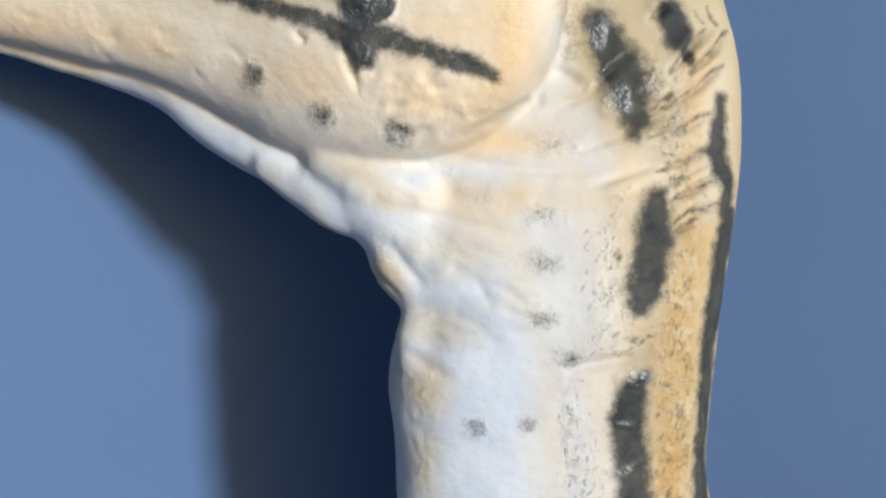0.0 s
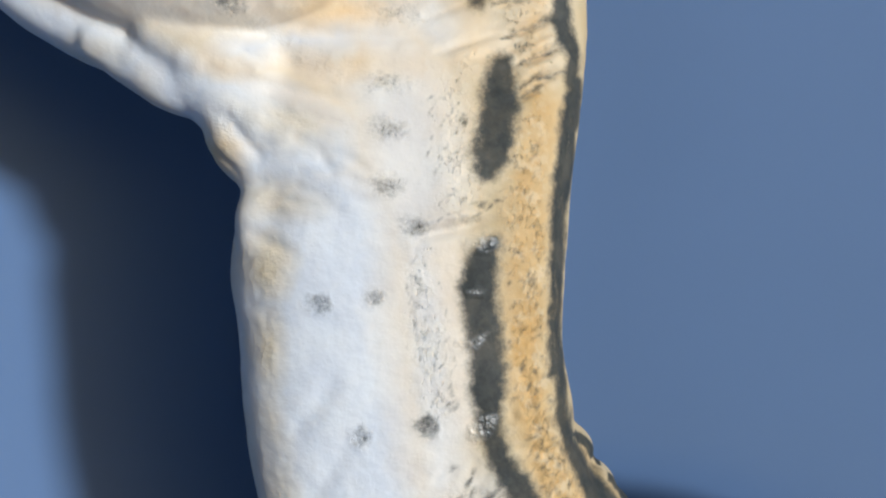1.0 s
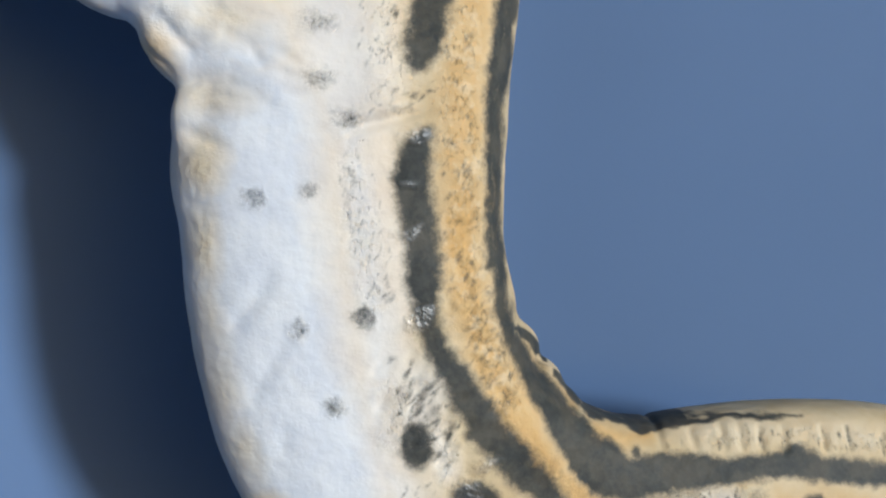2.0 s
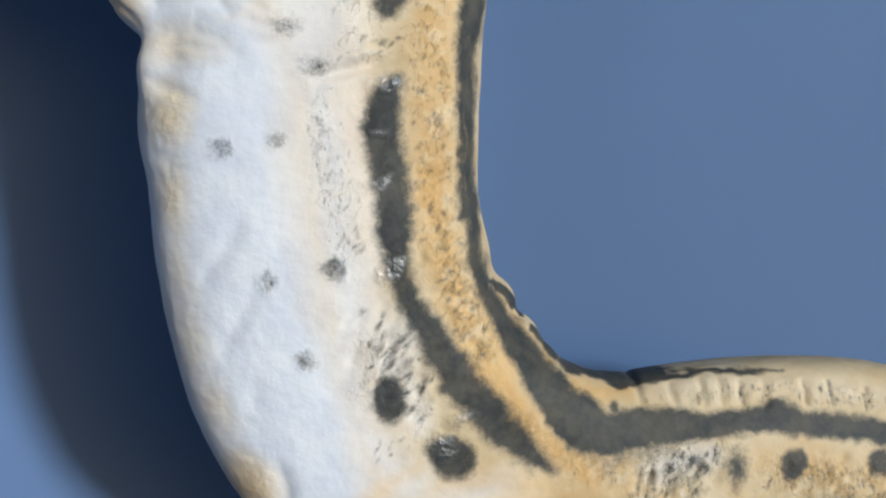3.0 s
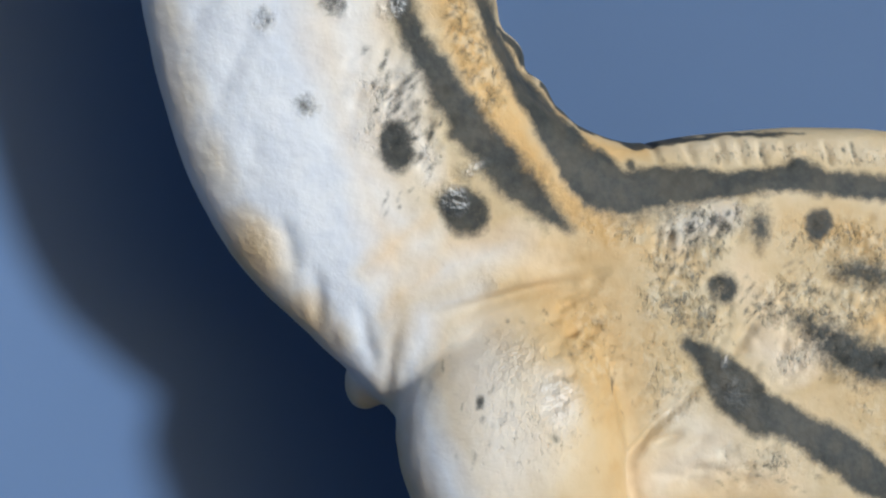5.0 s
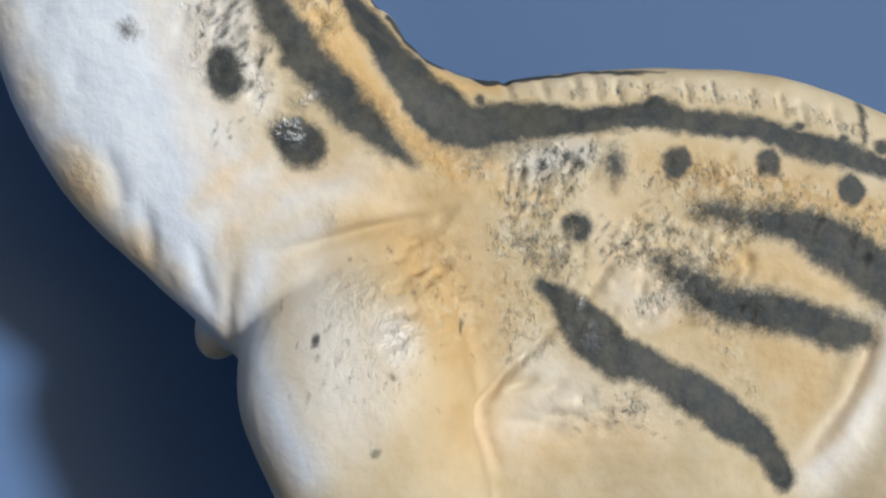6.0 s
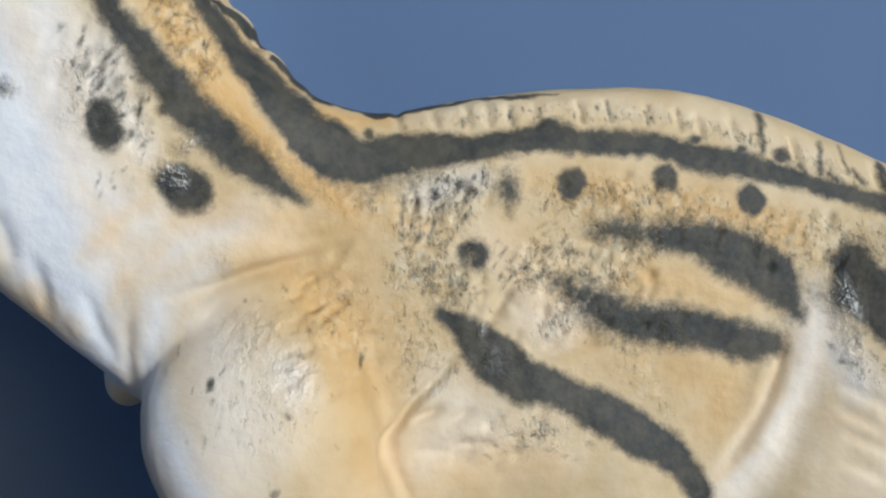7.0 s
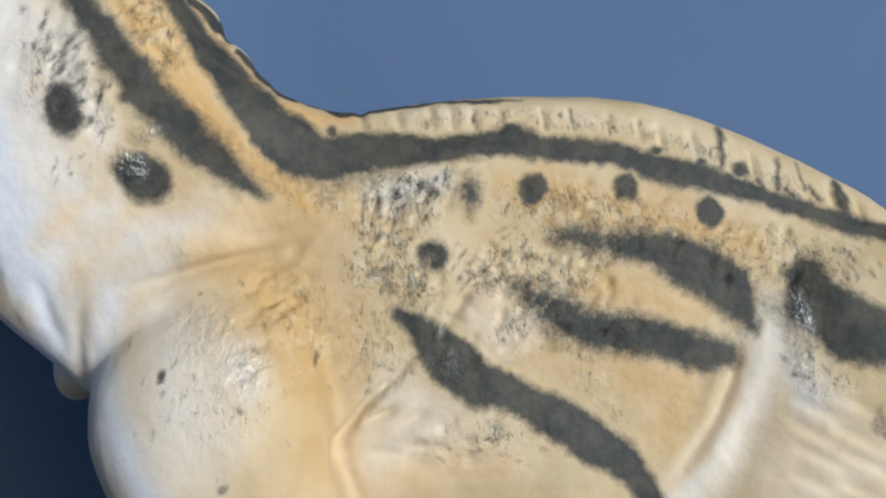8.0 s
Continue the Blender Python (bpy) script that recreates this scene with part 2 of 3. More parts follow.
    # hind legs down to the floor
    for near in (1, -1):
        mid = 310
        limb(bm, [
            (2190, 1400, 2420, 1430, mid - near * 70, 60), (2110, 1500, 2560, 1480, mid - near * 75, 95), (2090, 1600, 2650, 1600, mid - near * 85, 105), (2040, 1740, 2680, 1740, mid - near * 90, 110),
            (1960, 1860, 2660, 1900, mid - near * 90, 110), (1960, 2050, 2560, 2100, mid - near * 90, 105), (2100, 2350, 2440, 2350, mid - near * 90, 85), (2330, 2650, 2520, 2620, mid - near * 90, 65),
            (2330, 2950, 2470, 2950, mid - near * 90, 55), (2240, 3180, 2420, 3200, mid - near * 90, 60), (2080, 3270, 2400, 3290, mid - near * 90, 75), (2040, 3300, 2380, 3300, mid - near * 90, 75)], 2.3)
    me = bpy.data.meshes.new("rough_form")
    for w in bm.verts:
        w.co *= 0.01
    bm.to_mesh(me)
    bm.free()
    ob = new("rough_form", me)
    skin = ob.modifiers.new("skin", "REMESH")
    skin.mode, skin.voxel_size, skin.adaptivity = "VOXEL", 0.046, 0
    bpy.context.view_layer.update()
    done = bpy.data.meshes.new_from_object(ob.evaluated_get(bpy.context.evaluated_depsgraph_get()))
    bpy.data.objects.remove(ob)
    bpy.data.meshes.remove(me)
    return done


form = sculpt()
N = len(form.vertices)
P = np.empty(N * 3)
form.vertices.foreach_get("co", P)
P = P.reshape(-1, 3) * 100
E = np.empty(len(form.edges) * 2, np.int64)
form.edges.foreach_get("vertices", E)
E = E.reshape(-1, 2)
count = np.maximum(np.bincount(E.ravel(), minlength=N), 1)[:, None]


def relax(a, times, k=0.6):
    for _ in range(times):
        s = np.stack([np.bincount(E[:, 0], a[E[:, 1], c], N) + np.bincount(E[:, 1], a[E[:, 0], c], N) for c in range(a.shape[1])], 1)
        a = a + k * (s / count - a)
    return a


P = relax(P, 13)
calm = np.clip((-P[:, 2:] - 850) / 150, 0, 1) + 0.9 * np.exp(-(((P[:, :1] - 610) / 90) ** 2) - ((-P[:, 2:] - 640) / 80) ** 2) + 0.8 * np.exp(-(((P[:, :1] - 590) / 170) ** 2) - ((-P[:, 2:] - 480) / 120) ** 2)
P = P + np.minimum(calm, 1) * (relax(P, 38) - P)


def clouds(p, size, seed):
    """Smooth noise from -1 to 1 over points, its lumps about that size."""
    q = p / size + seed * 17.3
    i = np.floor(q).astype(np.int64)
    s = q - i
    s = s * s * (3 - 2 * s)
    out = 0
    for a in (0, 1):
        for b in (0, 1):
            for c in (0, 1):
                h = ((i[:, 0] + a) * 73856093 ^ (i[:, 1] + b) * 19349663 ^ (i[:, 2] + c) * 83492791) & 0xFFFFFF
                h = ((h * 1103515245 + 12345) >> 8) & 0xFFFF
                w = (s[:, 0] if a else 1 - s[:, 0]) * (s[:, 1] if b else 1 - s[:, 1]) * (s[:, 2] if c else 1 - s[:, 2])
                out = out + w * (h / 32767.5 - 1)
    return out


FORM_UV = np.stack([P[:, 0], -P[:, 2]], 1)
# the brush wavers
UV = FORM_UV + np.stack([clouds(P, 46, 1) * 5 + clouds(P, 15, 2) * 4, clouds(P, 46, 3) * 5 + clouds(P, 15, 4) * 4], 1)
layers = {k: np.zeros(N) for k in ("black", "white", "pale", "orange", "speck", "gloss", "relief")}


def near_line(points, reach, plan):
    """The figure's points near a line through (u, v, half width): their numbers, distance, half width and how far along."""
    q = np.array(points, float)
    lo, hi = (q[:, :2] - q[:, 2:]).min(0) - reach, (q[:, :2] + q[:, 2:]).max(0) + reach
    n = np.flatnonzero(((plan > lo) & (plan < hi)).all(1))
    x, best, width, along = plan[n], np.full(len(n), 1e9), np.zeros(len(n)), np.zeros(len(n))
    for i, (a, b) in enumerate(zip(q, q[1:])):
        way = b[:2] - a[:2]
        s = np.clip((x - a[:2]) @ way / (way @ way + 1e-9), 0, 1)
        w = a[2] + s * (b[2] - a[2])
        far = np.hypot(*(x - a[:2] - s[:, None] * way).T) - w
        m = far < best
        best[m], width[m], along[m] = far[m], w[m], (i + s[m]) / (len(q) - 1)
    return n, best, width, along


def stroke(kind, strength, soft, *points):
    """A brush stroke of paint through (u, v, half width)."""
    n, far, _, _ = near_line(points, soft, UV)
    layers[kind][n] = np.maximum(layers[kind][n], strength * np.clip(0.5 - far / soft, 0, 1))


def dab(kind, strength, soft, u, v, ru, rv, turn=0):
    """An oval dab of paint."""
    n = np.flatnonzero((np.abs(UV - (u, v)) < max(ru, rv) + soft).all(1))
    x, c, s = UV[n] - (u, v), math.cos(radians(turn)), math.sin(radians(turn))
    r = np.hypot((x[:, 0] * c + x[:, 1] * s) / ru, (x[:, 1] * c - x[:, 0] * s) / rv)
    layers[kind][n] = np.maximum(layers[kind][n], strength * np.clip(0.5 - (r - 1) * min(ru, rv) / soft, 0, 1))


def fold(height, *points):
    """A ridge (or, below zero, a groove) through (u, v, half width)."""
    n, far, w, s = near_line(points, 45, 0.75 * FORM_UV + 0.25 * UV)
    layers["relief"][n] += 1.25 * height * np.minimum(1, 0.12 + 4.4 * s * (1 - s)) * np.exp(-((np.maximum(far + w, 0) / np.maximum(1.3 * w, 7)) ** 2))


def spot(strength, soft, u, v, ru, rv, turn=0):
    """A dry-brushed spot."""
    dab("speck", 0.55, soft, u, v, ru, rv, turn)
    dab("black", strength, soft, u, v, ru, rv, turn)


def along(rng, points):
    """A point by chance on a line."""
    q = [Vector(p[:2]) for p in points]
    i = rng.randrange(len(q) - 1)
    return q[i].lerp(q[i + 1], rng.random())


def flecks(seed, number, lo, hi, size, turn, spread, *points):
    """Small dry flecks of black strewn along a line."""
    rng = random.Random(seed)
    for _ in range(number):
        p = along(rng, points)
        dab("black", rng.uniform(lo, hi), 6, p.x + rng.uniform(-spread, spread), p.y + rng.uniform(-spread, spread), size * rng.uniform(0.3, 0.6), size * rng.uniform(0.8, 1.8), turn + rng.uniform(-15, 15))


def creases(seed, number, height, length, turn, spread, *points):
    """Short shallow creases strewn along a line."""
    rng = random.Random(seed)
    for _ in range(number):
        p, k = along(rng, points), radians(turn + rng.uniform(-18, 18))
        x, y = p.x + rng.uniform(-spread, spread), p.y + rng.uniform(-spread, spread)
        half, bend = 0.5 * length * rng.uniform(0.6, 1.2), rng.uniform(-4, 4)
        c, s = half * math.cos(k), half * math.sin(k)
        fold(height * rng.choice((-1, -1, 0.7)), (x - c, y - s, 4), (x + bend, y - bend, 5), (x + c, y + s, 4))


# head: stripe through the eye, cheek spots
stroke("black", 0.78, 20, (235, 83, 9), (327, 101, 16), (420, 124, 19), (472, 142, 24), (537, 149, 22), (594, 162, 18), (649, 173, 20), (691, 184, 18), (716, 194, 13), (729, 201, 6))
stroke("black", 1, 21, (493, 143, 33), (501, 172, 26), (495, 195, 7))
dab("black", 1, 9, 507, 99, 49, 33, 0)
# shade of two small grooves, painted dark along them
stroke("black", 0.5, 6, (380, 139, 2), (391, 150, 3), (403, 161, 2))
stroke("black", 0.42, 7, (467, 160, 3), (480, 197, 4), (498, 237, 3))
spot(0.56, 23, 310, 216, 26, 26, 0)
spot(0.56, 23, 434, 273, 26, 24, 0)
spot(0.5, 23, 563, 298, 25, 25, 0)
dab("black", 0.4, 6, 636, 289, 4, 4, 0)
# blotches behind the cheek
stroke("black", 0.5, 58, (835, 59, 16), (844, 126, 14))
stroke("black", 0.95, 41, (884, 71, 23), (911, 124, 35), (941, 179, 39), (960, 231, 31), (959, 263, 14))
stroke("black", 0.62, 43, (958, 148, 23), (981, 178, 17))
stroke("black", 0.97, 27, (1006, 49, 23), (1029, 95, 24))
stroke("black", 0.9, 14, (1042, 109, 11), (1053, 134, 9))
# dark lines along the wrinkles of the nape
stroke("black", 0.72, 13, (973, 65, 4), (1002, 37, 4))
fold(-10, (973, 65, 6), (1002, 37, 6))
fold(5, (967, 51, 8), (996, 23, 8))
stroke("black", 0.72, 13, (1014, 149, 4), (1039, 119, 4), (1068, 71, 4))
fold(-10, (1014, 149, 6), (1039, 119, 6), (1068, 71, 6))
fold(5, (1009, 134, 8), (1031, 107, 8), (1062, 57, 8))
stroke("black", 0.72, 13, (1050, 152, 4), (1089, 107, 4), (1110, 72, 4))
fold(-10, (1050, 152, 6), (1089, 107, 6), (1110, 72, 6))
fold(5, (1045, 137, 8), (1081, 95, 8), (1104, 58, 8))
stroke("black", 0.72, 13, (993, 218, 4), (1022, 190, 4))
fold(-10, (993, 218, 6), (1022, 190, 6))
fold(5, (987, 203, 8), (1016, 176, 8))
stroke("black", 0.72, 13, (1014, 214, 4), (1064, 177, 4), (1104, 131, 4))
fold(-10, (1014, 214, 6), (1064, 177, 6), (1104, 131, 6))
fold(5, (1010, 197, 8), (1057, 163, 8), (1098, 117, 8))
stroke("black", 0.72, 13, (992, 268, 4), (1045, 245, 4), (1090, 219, 4))
fold(-10, (992, 268, 6), (1045, 245, 6), (1090, 219, 6))
fold(5, (987, 253, 8), (1037, 232, 8), (1084, 204, 8))
stroke("black", 0.72, 13, (1004, 321, 4), (1057, 298, 4), (1098, 275, 4))
fold(-10, (1004, 321, 6), (1057, 298, 6), (1098, 275, 6))
fold(5, (999, 306, 8), (1050, 283, 8), (1092, 260, 8))
stroke("black", 0.72, 13, (1035, 367, 4), (1083, 339, 4), (1110, 322, 4))
fold(-10, (1035, 367, 6), (1083, 339, 6), (1110, 322, 6))
fold(5, (1030, 351, 8), (1075, 324, 8), (1104, 307, 8))
stroke("black", 0.72, 12, (1032, 411, 4), (1071, 389, 4), (1116, 368, 4))
fold(-10, (1032, 411, 6), (1071, 389, 6), (1116, 368, 6))
fold(5, (1028, 396, 8), (1063, 374, 8), (1110, 353, 8))
stroke("black", 0.72, 12, (1032, 427, 4), (1074, 404, 4))
fold(-10, (1032, 427, 6), (1074, 404, 6))
fold(5, (1027, 412, 8), (1071, 389, 8))
stroke("black", 0.6, 9, (1046, 43, 2), (1067, 60, 3))
stroke("black", 0.6, 9, (1070, 29, 4), (1090, 60, 4))
# line down the nape
stroke("black", 1, 23, (1111, 190, 10), (1106, 249, 15), (1114, 301, 17), (1133, 338, 15), (1132, 407, 12), (1122, 463, 13), (1116, 506, 12), (1112, 560, 13), (1107, 606, 11), (1108, 699, 10), (1113, 799, 8), (1116, 876, 9))
stroke("black", 1, 22, (1143, 384, 13), (1135, 474, 13), (1125, 553, 14), (1118, 611, 12), (1119, 686, 11), (1121, 780, 10), (1124, 836, 11), (1133, 911, 12), (1140, 958, 15))
stroke("black", 1, 23, (1120, 779, 11), (1123, 843, 11), (1129, 898, 12), (1140, 951, 14), (1149, 1001, 14), (1177, 1041, 18), (1210, 1085, 23), (1241, 1132, 24), (1288, 1181, 28), (1338, 1225, 36))
# stripe along the back
stroke("black", 1, 24, (1160, 1013, 16), (1180, 1044, 19), (1207, 1089, 22), (1238, 1134, 23), (1272, 1183, 28), (1294, 1210, 34), (1327, 1239, 39), (1371, 1252, 39), (1425, 1242, 35), (1490, 1239, 31), (1546, 1237, 25), (1604, 1232, 22), (1652, 1229, 22), (1692, 1224, 26), (1741, 1239, 21), (1801, 1243, 23), (1862, 1245, 21), (1913, 1264, 24), (1985, 1286, 24), (2049, 1299, 23), (2101, 1316, 22), (2154, 1333, 17), (2218, 1358, 20), (2283, 1379, 19), (2381, 1404, 18))
stroke("black", 0.62, 57, (1309, 1264, 18), (1387, 1289, 20), (1479, 1274, 13))
stroke("black", 0.45, 36, (1284, 1241, 20), (1334, 1282, 16))
dab("black", 0.8, 13, 1695, 1202, 21, 10, 0)
dab("black", 0.8, 13, 1388, 1208, 11, 13, 0)
dab("black", 0.8, 13, 1491, 1212, 19, 7, 0)
dab("black", 0.8, 14, 1949, 1243, 18, 10, 0)
dab("black", 0.8, 13, 1633, 1214, 13, 8, 0)
dab("black", 0.8, 13, 1556, 1217, 15, 8, 0)
dab("black", 0.8, 14, 2030, 1271, 16, 10, 0)
dab("black", 0.8, 14, 2107, 1280, 20, 16, 0)
dab("black", 0.8, 13, 1435, 1210, 11, 9, 0)
dab("black", 0.8, 14, 1873, 1232, 14, 8, 0)
# stripe down the neck
stroke("black", 0.97, 32, (1002, 371, 21), (1004, 417, 31), (1001, 465, 31), (994, 518, 31), (985, 551, 19))
stroke("black", 0.97, 30, (998, 677, 18), (988, 700, 29), (983, 741, 31), (994, 794, 28), (1000, 857, 28), (1006, 921, 28), (1013, 966, 22))
stroke("black", 0.5, 32, (963, 706, 13), (972, 786, 11), (983, 894, 13))
stroke("black", 0.97, 31, (991, 803, 22), (1004, 872, 27), (1009, 923, 24), (1014, 966, 20), (1027, 1007, 21), (1050, 1048, 25), (1080, 1096, 29), (1112, 1146, 30), (1152, 1193, 31), (1193, 1235, 30), (1228, 1267, 22), (1258, 1291, 14), (1280, 1309, 7))
stroke("black", 0.5, 38, (1023, 1000, 10), (1044, 1069, 14), (1088, 1131, 12))
stroke("black", 0.45, 37, (1190, 1265, 13), (1239, 1305, 9))
stroke("black", 0.4, 39, (1228, 1215, 9), (1264, 1268, 7))
# neck spots
dab("black", 0.86, 18, 1002, 1178, 29, 41, 6)
dab("black", 0.86, 20, 1104, 1278, 39, 44, -32)
dab("black", 0.5, 18, 1077, 1244, 13, 11, 0)
stroke("black", 0.5, 23, (1099, 1219, 9), (1130, 1211, 9))
spot(0.58, 17, 907, 967, 22, 22, 0)
spot(0.44, 17, 806, 988, 16, 20, 0)
spot(0.5, 18, 864, 1118, 18, 18, 0)
spot(0.48, 18, 730, 781, 22, 18, 0)
spot(0.48, 16, 818, 763, 15, 13, 0)
spot(0.56, 30, 876, 650, 22, 15, 0)
spot(0.5, 30, 829, 583, 22, 13, 0)
spot(0.38, 31, 816, 490, 20, 16, 0)
spot(0.42, 33, 816, 414, 27, 13, 0)
spot(0.4, 32, 828, 491, 27, 15, 0)
spot(0.36, 39, 833, 290, 37, 14, 0)
# spots and stripes of the flank
dab("black", 0.86, 15, 1719, 1306, 26, 27, -10)
dab("black", 0.86, 16, 1885, 1309, 24, 25, -40)
dab("black", 0.88, 16, 2038, 1356, 26, 30, -42)
spot(0.82, 32, 1611, 1312, 19, 34, 0)
spot(0.8, 22, 1545, 1413, 29, 27, 0)
stroke("black", 0.78, 42, (1756, 1389, 19), (1810, 1397, 29), (1871, 1407, 29))
stroke("black", 0.98, 39, (1881, 1409, 27), (1932, 1417, 33), (1977, 1438, 42), (2024, 1461, 44), (2063, 1487, 46), (2086, 1522, 33), (2101, 1556, 18))
stroke("black", 0.82, 49, (1684, 1474, 15), (1722, 1496, 30), (1764, 1527, 42), (1824, 1553, 37))
stroke("black", 0.97, 40, (1814, 1552, 34), (1873, 1563, 36), (1924, 1572, 32), (1970, 1586, 37), (2016, 1603, 37), (2059, 1605, 24))
stroke("black", 1, 26, (1481, 1509, 12), (1501, 1523, 18), (1526, 1540, 25), (1547, 1562, 33), (1571, 1590, 43), (1614, 1631, 37), (1666, 1649, 29), (1708, 1675, 31), (1756, 1700, 37), (1803, 1741, 37), (1848, 1765, 33), (1883, 1810, 26), (1909, 1856, 21))
stroke("black", 0.7, 39, (1470, 1496, 6), (1483, 1507, 9))
stroke("black", 0.98, 34, (2209, 1477, 36), (2220, 1527, 53), (2267, 1570, 57), (2307, 1585, 53))
stroke("black", 0.5, 60, (2122, 1513, 16), (2172, 1545, 26), (2185, 1594, 18))
stroke("black", 0.55, 10, (2169, 1644, 5), (2194, 1651, 4))
dab("black", 0.5, 23, 2305, 1735, 19, 27, 0)
# marks over the back
stroke("black", 0.74, 15, (2084, 1198, 6), (2075, 1240, 9), (2070, 1276, 7))
stroke("black", 0.74, 15, (2189, 1261, 5), (2183, 1292, 6), (2176, 1315, 8))
stroke("black", 0.74, 15, (2232, 1272, 4), (2232, 1316, 6))
stroke("black", 0.74, 15, (2309, 1314, 13), (2303, 1360, 13))
stroke("black", 0.74, 14, (2242, 1314, 7), (2260, 1336, 8))
stroke("black", 0.74, 14, (2193, 1320, 7), (2206, 1335, 8))
stroke("black", 0.74, 14, (2138, 1302, 6), (2148, 1317, 8))
fold(-5, (1431, 1146, 5), (1436, 1179, 5), (1440, 1206, 5))
fold(-5, (1492, 1165, 5), (1497, 1180, 5), (1500, 1207, 5))
fold(-5, (1551, 1157, 5), (1554, 1182, 5), (1557, 1207, 5))
fold(-5, (1586, 1157, 5), (1588, 1182, 5), (1591, 1208, 5))
fold(-5, (1623, 1159, 5), (1625, 1183, 5), (1628, 1208, 5))
stroke("black", 0.58, 9, (1625, 1163, 2), (1627, 1181, 2), (1628, 1204, 4))
fold(-5, (1669, 1159, 5), (1671, 1183, 5), (1673, 1209, 5))
fold(-5, (1747, 1160, 5), (1749, 1183, 5), (1751, 1209, 5))
stroke("black", 0.58, 9, (1749, 1164, 2), (1751, 1181, 2), (1751, 1205, 4))
fold(-5, (1797, 1160, 5), (1799, 1184, 5), (1799, 1210, 5))
stroke("black", 0.58, 9, (1799, 1164, 2), (1800, 1181, 2), (1800, 1205, 4))
fold(-5, (1867, 1167, 5), (1868, 1191, 5), (1869, 1217, 5))
stroke("black", 0.58, 9, (1869, 1172, 2), (1870, 1189, 2), (1870, 1213, 4))
fold(-5, (1922, 1182, 5), (1923, 1206, 5), (1924, 1232, 5))
fold(-5, (1960, 1192, 5), (1962, 1215, 5), (1962, 1241, 5))
fold(-7, (2023, 1200, 6), (2029, 1255, 6))
fold(-7, (2133, 1246, 6), (2138, 1300, 6))
fold(-7, (2286, 1305, 6), (2288, 1359, 6))
fold(-7, (2340, 1336, 6), (2339, 1390, 6))
stroke("black", 0.9, 8, (1302, 1141, 6), (1360, 1146, 9), (1398, 1170, 7), (1456, 1162, 6), (1531, 1153, 5), (1643, 1148, 4), (1719, 1149, 1))
stroke("black", 1, 9, (1163, 989, 5), (1188, 1003, 10), (1211, 1025, 9), (1225, 1049, 5))
stroke("black", 1, 10, (1241, 1070, 6), (1267, 1094, 12), (1286, 1121, 8))
stroke("black", 1, 10, (1296, 1132, 8), (1336, 1139, 11), (1367, 1152, 9), (1417, 1165, 7), (1493, 1152, 6))
# white throat, neck and belly
stroke("white", 1, 54, (-20, 225, 9), (62, 251, 19), (235, 328, 41), (374, 386, 44), (502, 451, 51), (627, 485, 58), (719, 535, 61))
# white throat paint, with a highlight below the jaw painted in
stroke("white", 0.8, 58, (562, 383, 33), (634, 346, 26), (733, 360, 39))
stroke("white", 0.95, 97, (633, 562, 68), (662, 617, 106), (697, 680, 124), (704, 775, 134), (710, 892, 134))
stroke("white", 0.58, 87, (802, 365, 54), (843, 477, 67), (865, 579, 72), (870, 654, 56))
stroke("white", 0.3, 62, (-34, 175, 21), (121, 234, 29), (336, 300, 39), (500, 330, 29), (635, 294, 23))
stroke("white", 0.5, 47, (814, 114, 17), (822, 186, 25), (774, 258, 25), (852, 263, 49), (904, 308, 39))
stroke("white", 1, 99, (711, 671, 126), (710, 797, 128), (731, 923, 130), (757, 1050, 131), (784, 1181, 129))
stroke("white", 0.62, 72, (887, 682, 36), (910, 816, 45), (924, 951, 45), (937, 1061, 36))
stroke("white", 1, 86, (721, 912, 117), (745, 1023, 123), (786, 1128, 125), (839, 1235, 108), (885, 1345, 83), (930, 1443, 55), (946, 1538, 34))
stroke("white", 0.58, 70, (925, 1086, 35), (945, 1218, 32), (1033, 1330, 27))
stroke("white", 0.5, 55, (1023, 1396, 33), (1107, 1361, 24), (1191, 1328, 15))
stroke("white", 0.6, 66, (1003, 1504, 19), (1041, 1445, 20), (1116, 1409, 17))
stroke("white", 0.4, 38, (992, 1060, 23), (1035, 1148, 18), (1052, 1220, 13))
stroke("white", 1, 70, (1042, 1453, 16), (1017, 1541, 23), (1042, 1629, 30), (1079, 1711, 32), (1110, 1770, 25))
stroke("white", 0.4, 130, (1122, 1508, 52), (1149, 1655, 58))
stroke("white", 0.5, 51, (1238, 1562, 34), (1255, 1604, 25))
stroke("white", 0.38, 60, (2144, 1524, 22), (2136, 1583, 34), (2103, 1669, 26), (2048, 1755, 29), (1975, 1841, 31))
stroke("white", 0.5, 49, (2164, 1623, 26), (2186, 1682, 29))
stroke("white", 0.45, 41, (1468, 1318, 24), (1525, 1295, 22), (1559, 1291, 17))
stroke("white", 0.22, 74, (1474, 1630, 31), (1528, 1680, 37), (1433, 1730, 28))
stroke("white", 0.3, 57, (1746, 1505, 10), (1666, 1548, 28), (1619, 1517, 19))
dab("white", 0.4, 50, 1003, 1100, 50, 67, 0)
# peach and orange shading
stroke("orange", 0.45, 62, (-199, 129, 41), (-25, 147, 34), (145, 169, 36))
stroke("orange", 0.5, 73, (588, 228, 37), (634, 250, 37), (698, 228, 28))
stroke("orange", 0.8, 81, (730, 95, 36), (746, 155, 33), (733, 199, 28), (698, 236, 19))
stroke("orange", 0.4, 54, (609, 120, 27), (701, 132, 33))
dab("orange", 0.4, 56, 425, 217, 65, 37, 0)
dab("orange", 0.5625, 43, 553, 404, 33, 21, 0)
dab("orange", 0.6875, 42, 672, 486, 67, 29, 20)
dab("orange", 0.625, 43, 561, 532, 18, 43, -25)
dab("orange", 0.6875, 43, 649, 624, 60, 23, 0)
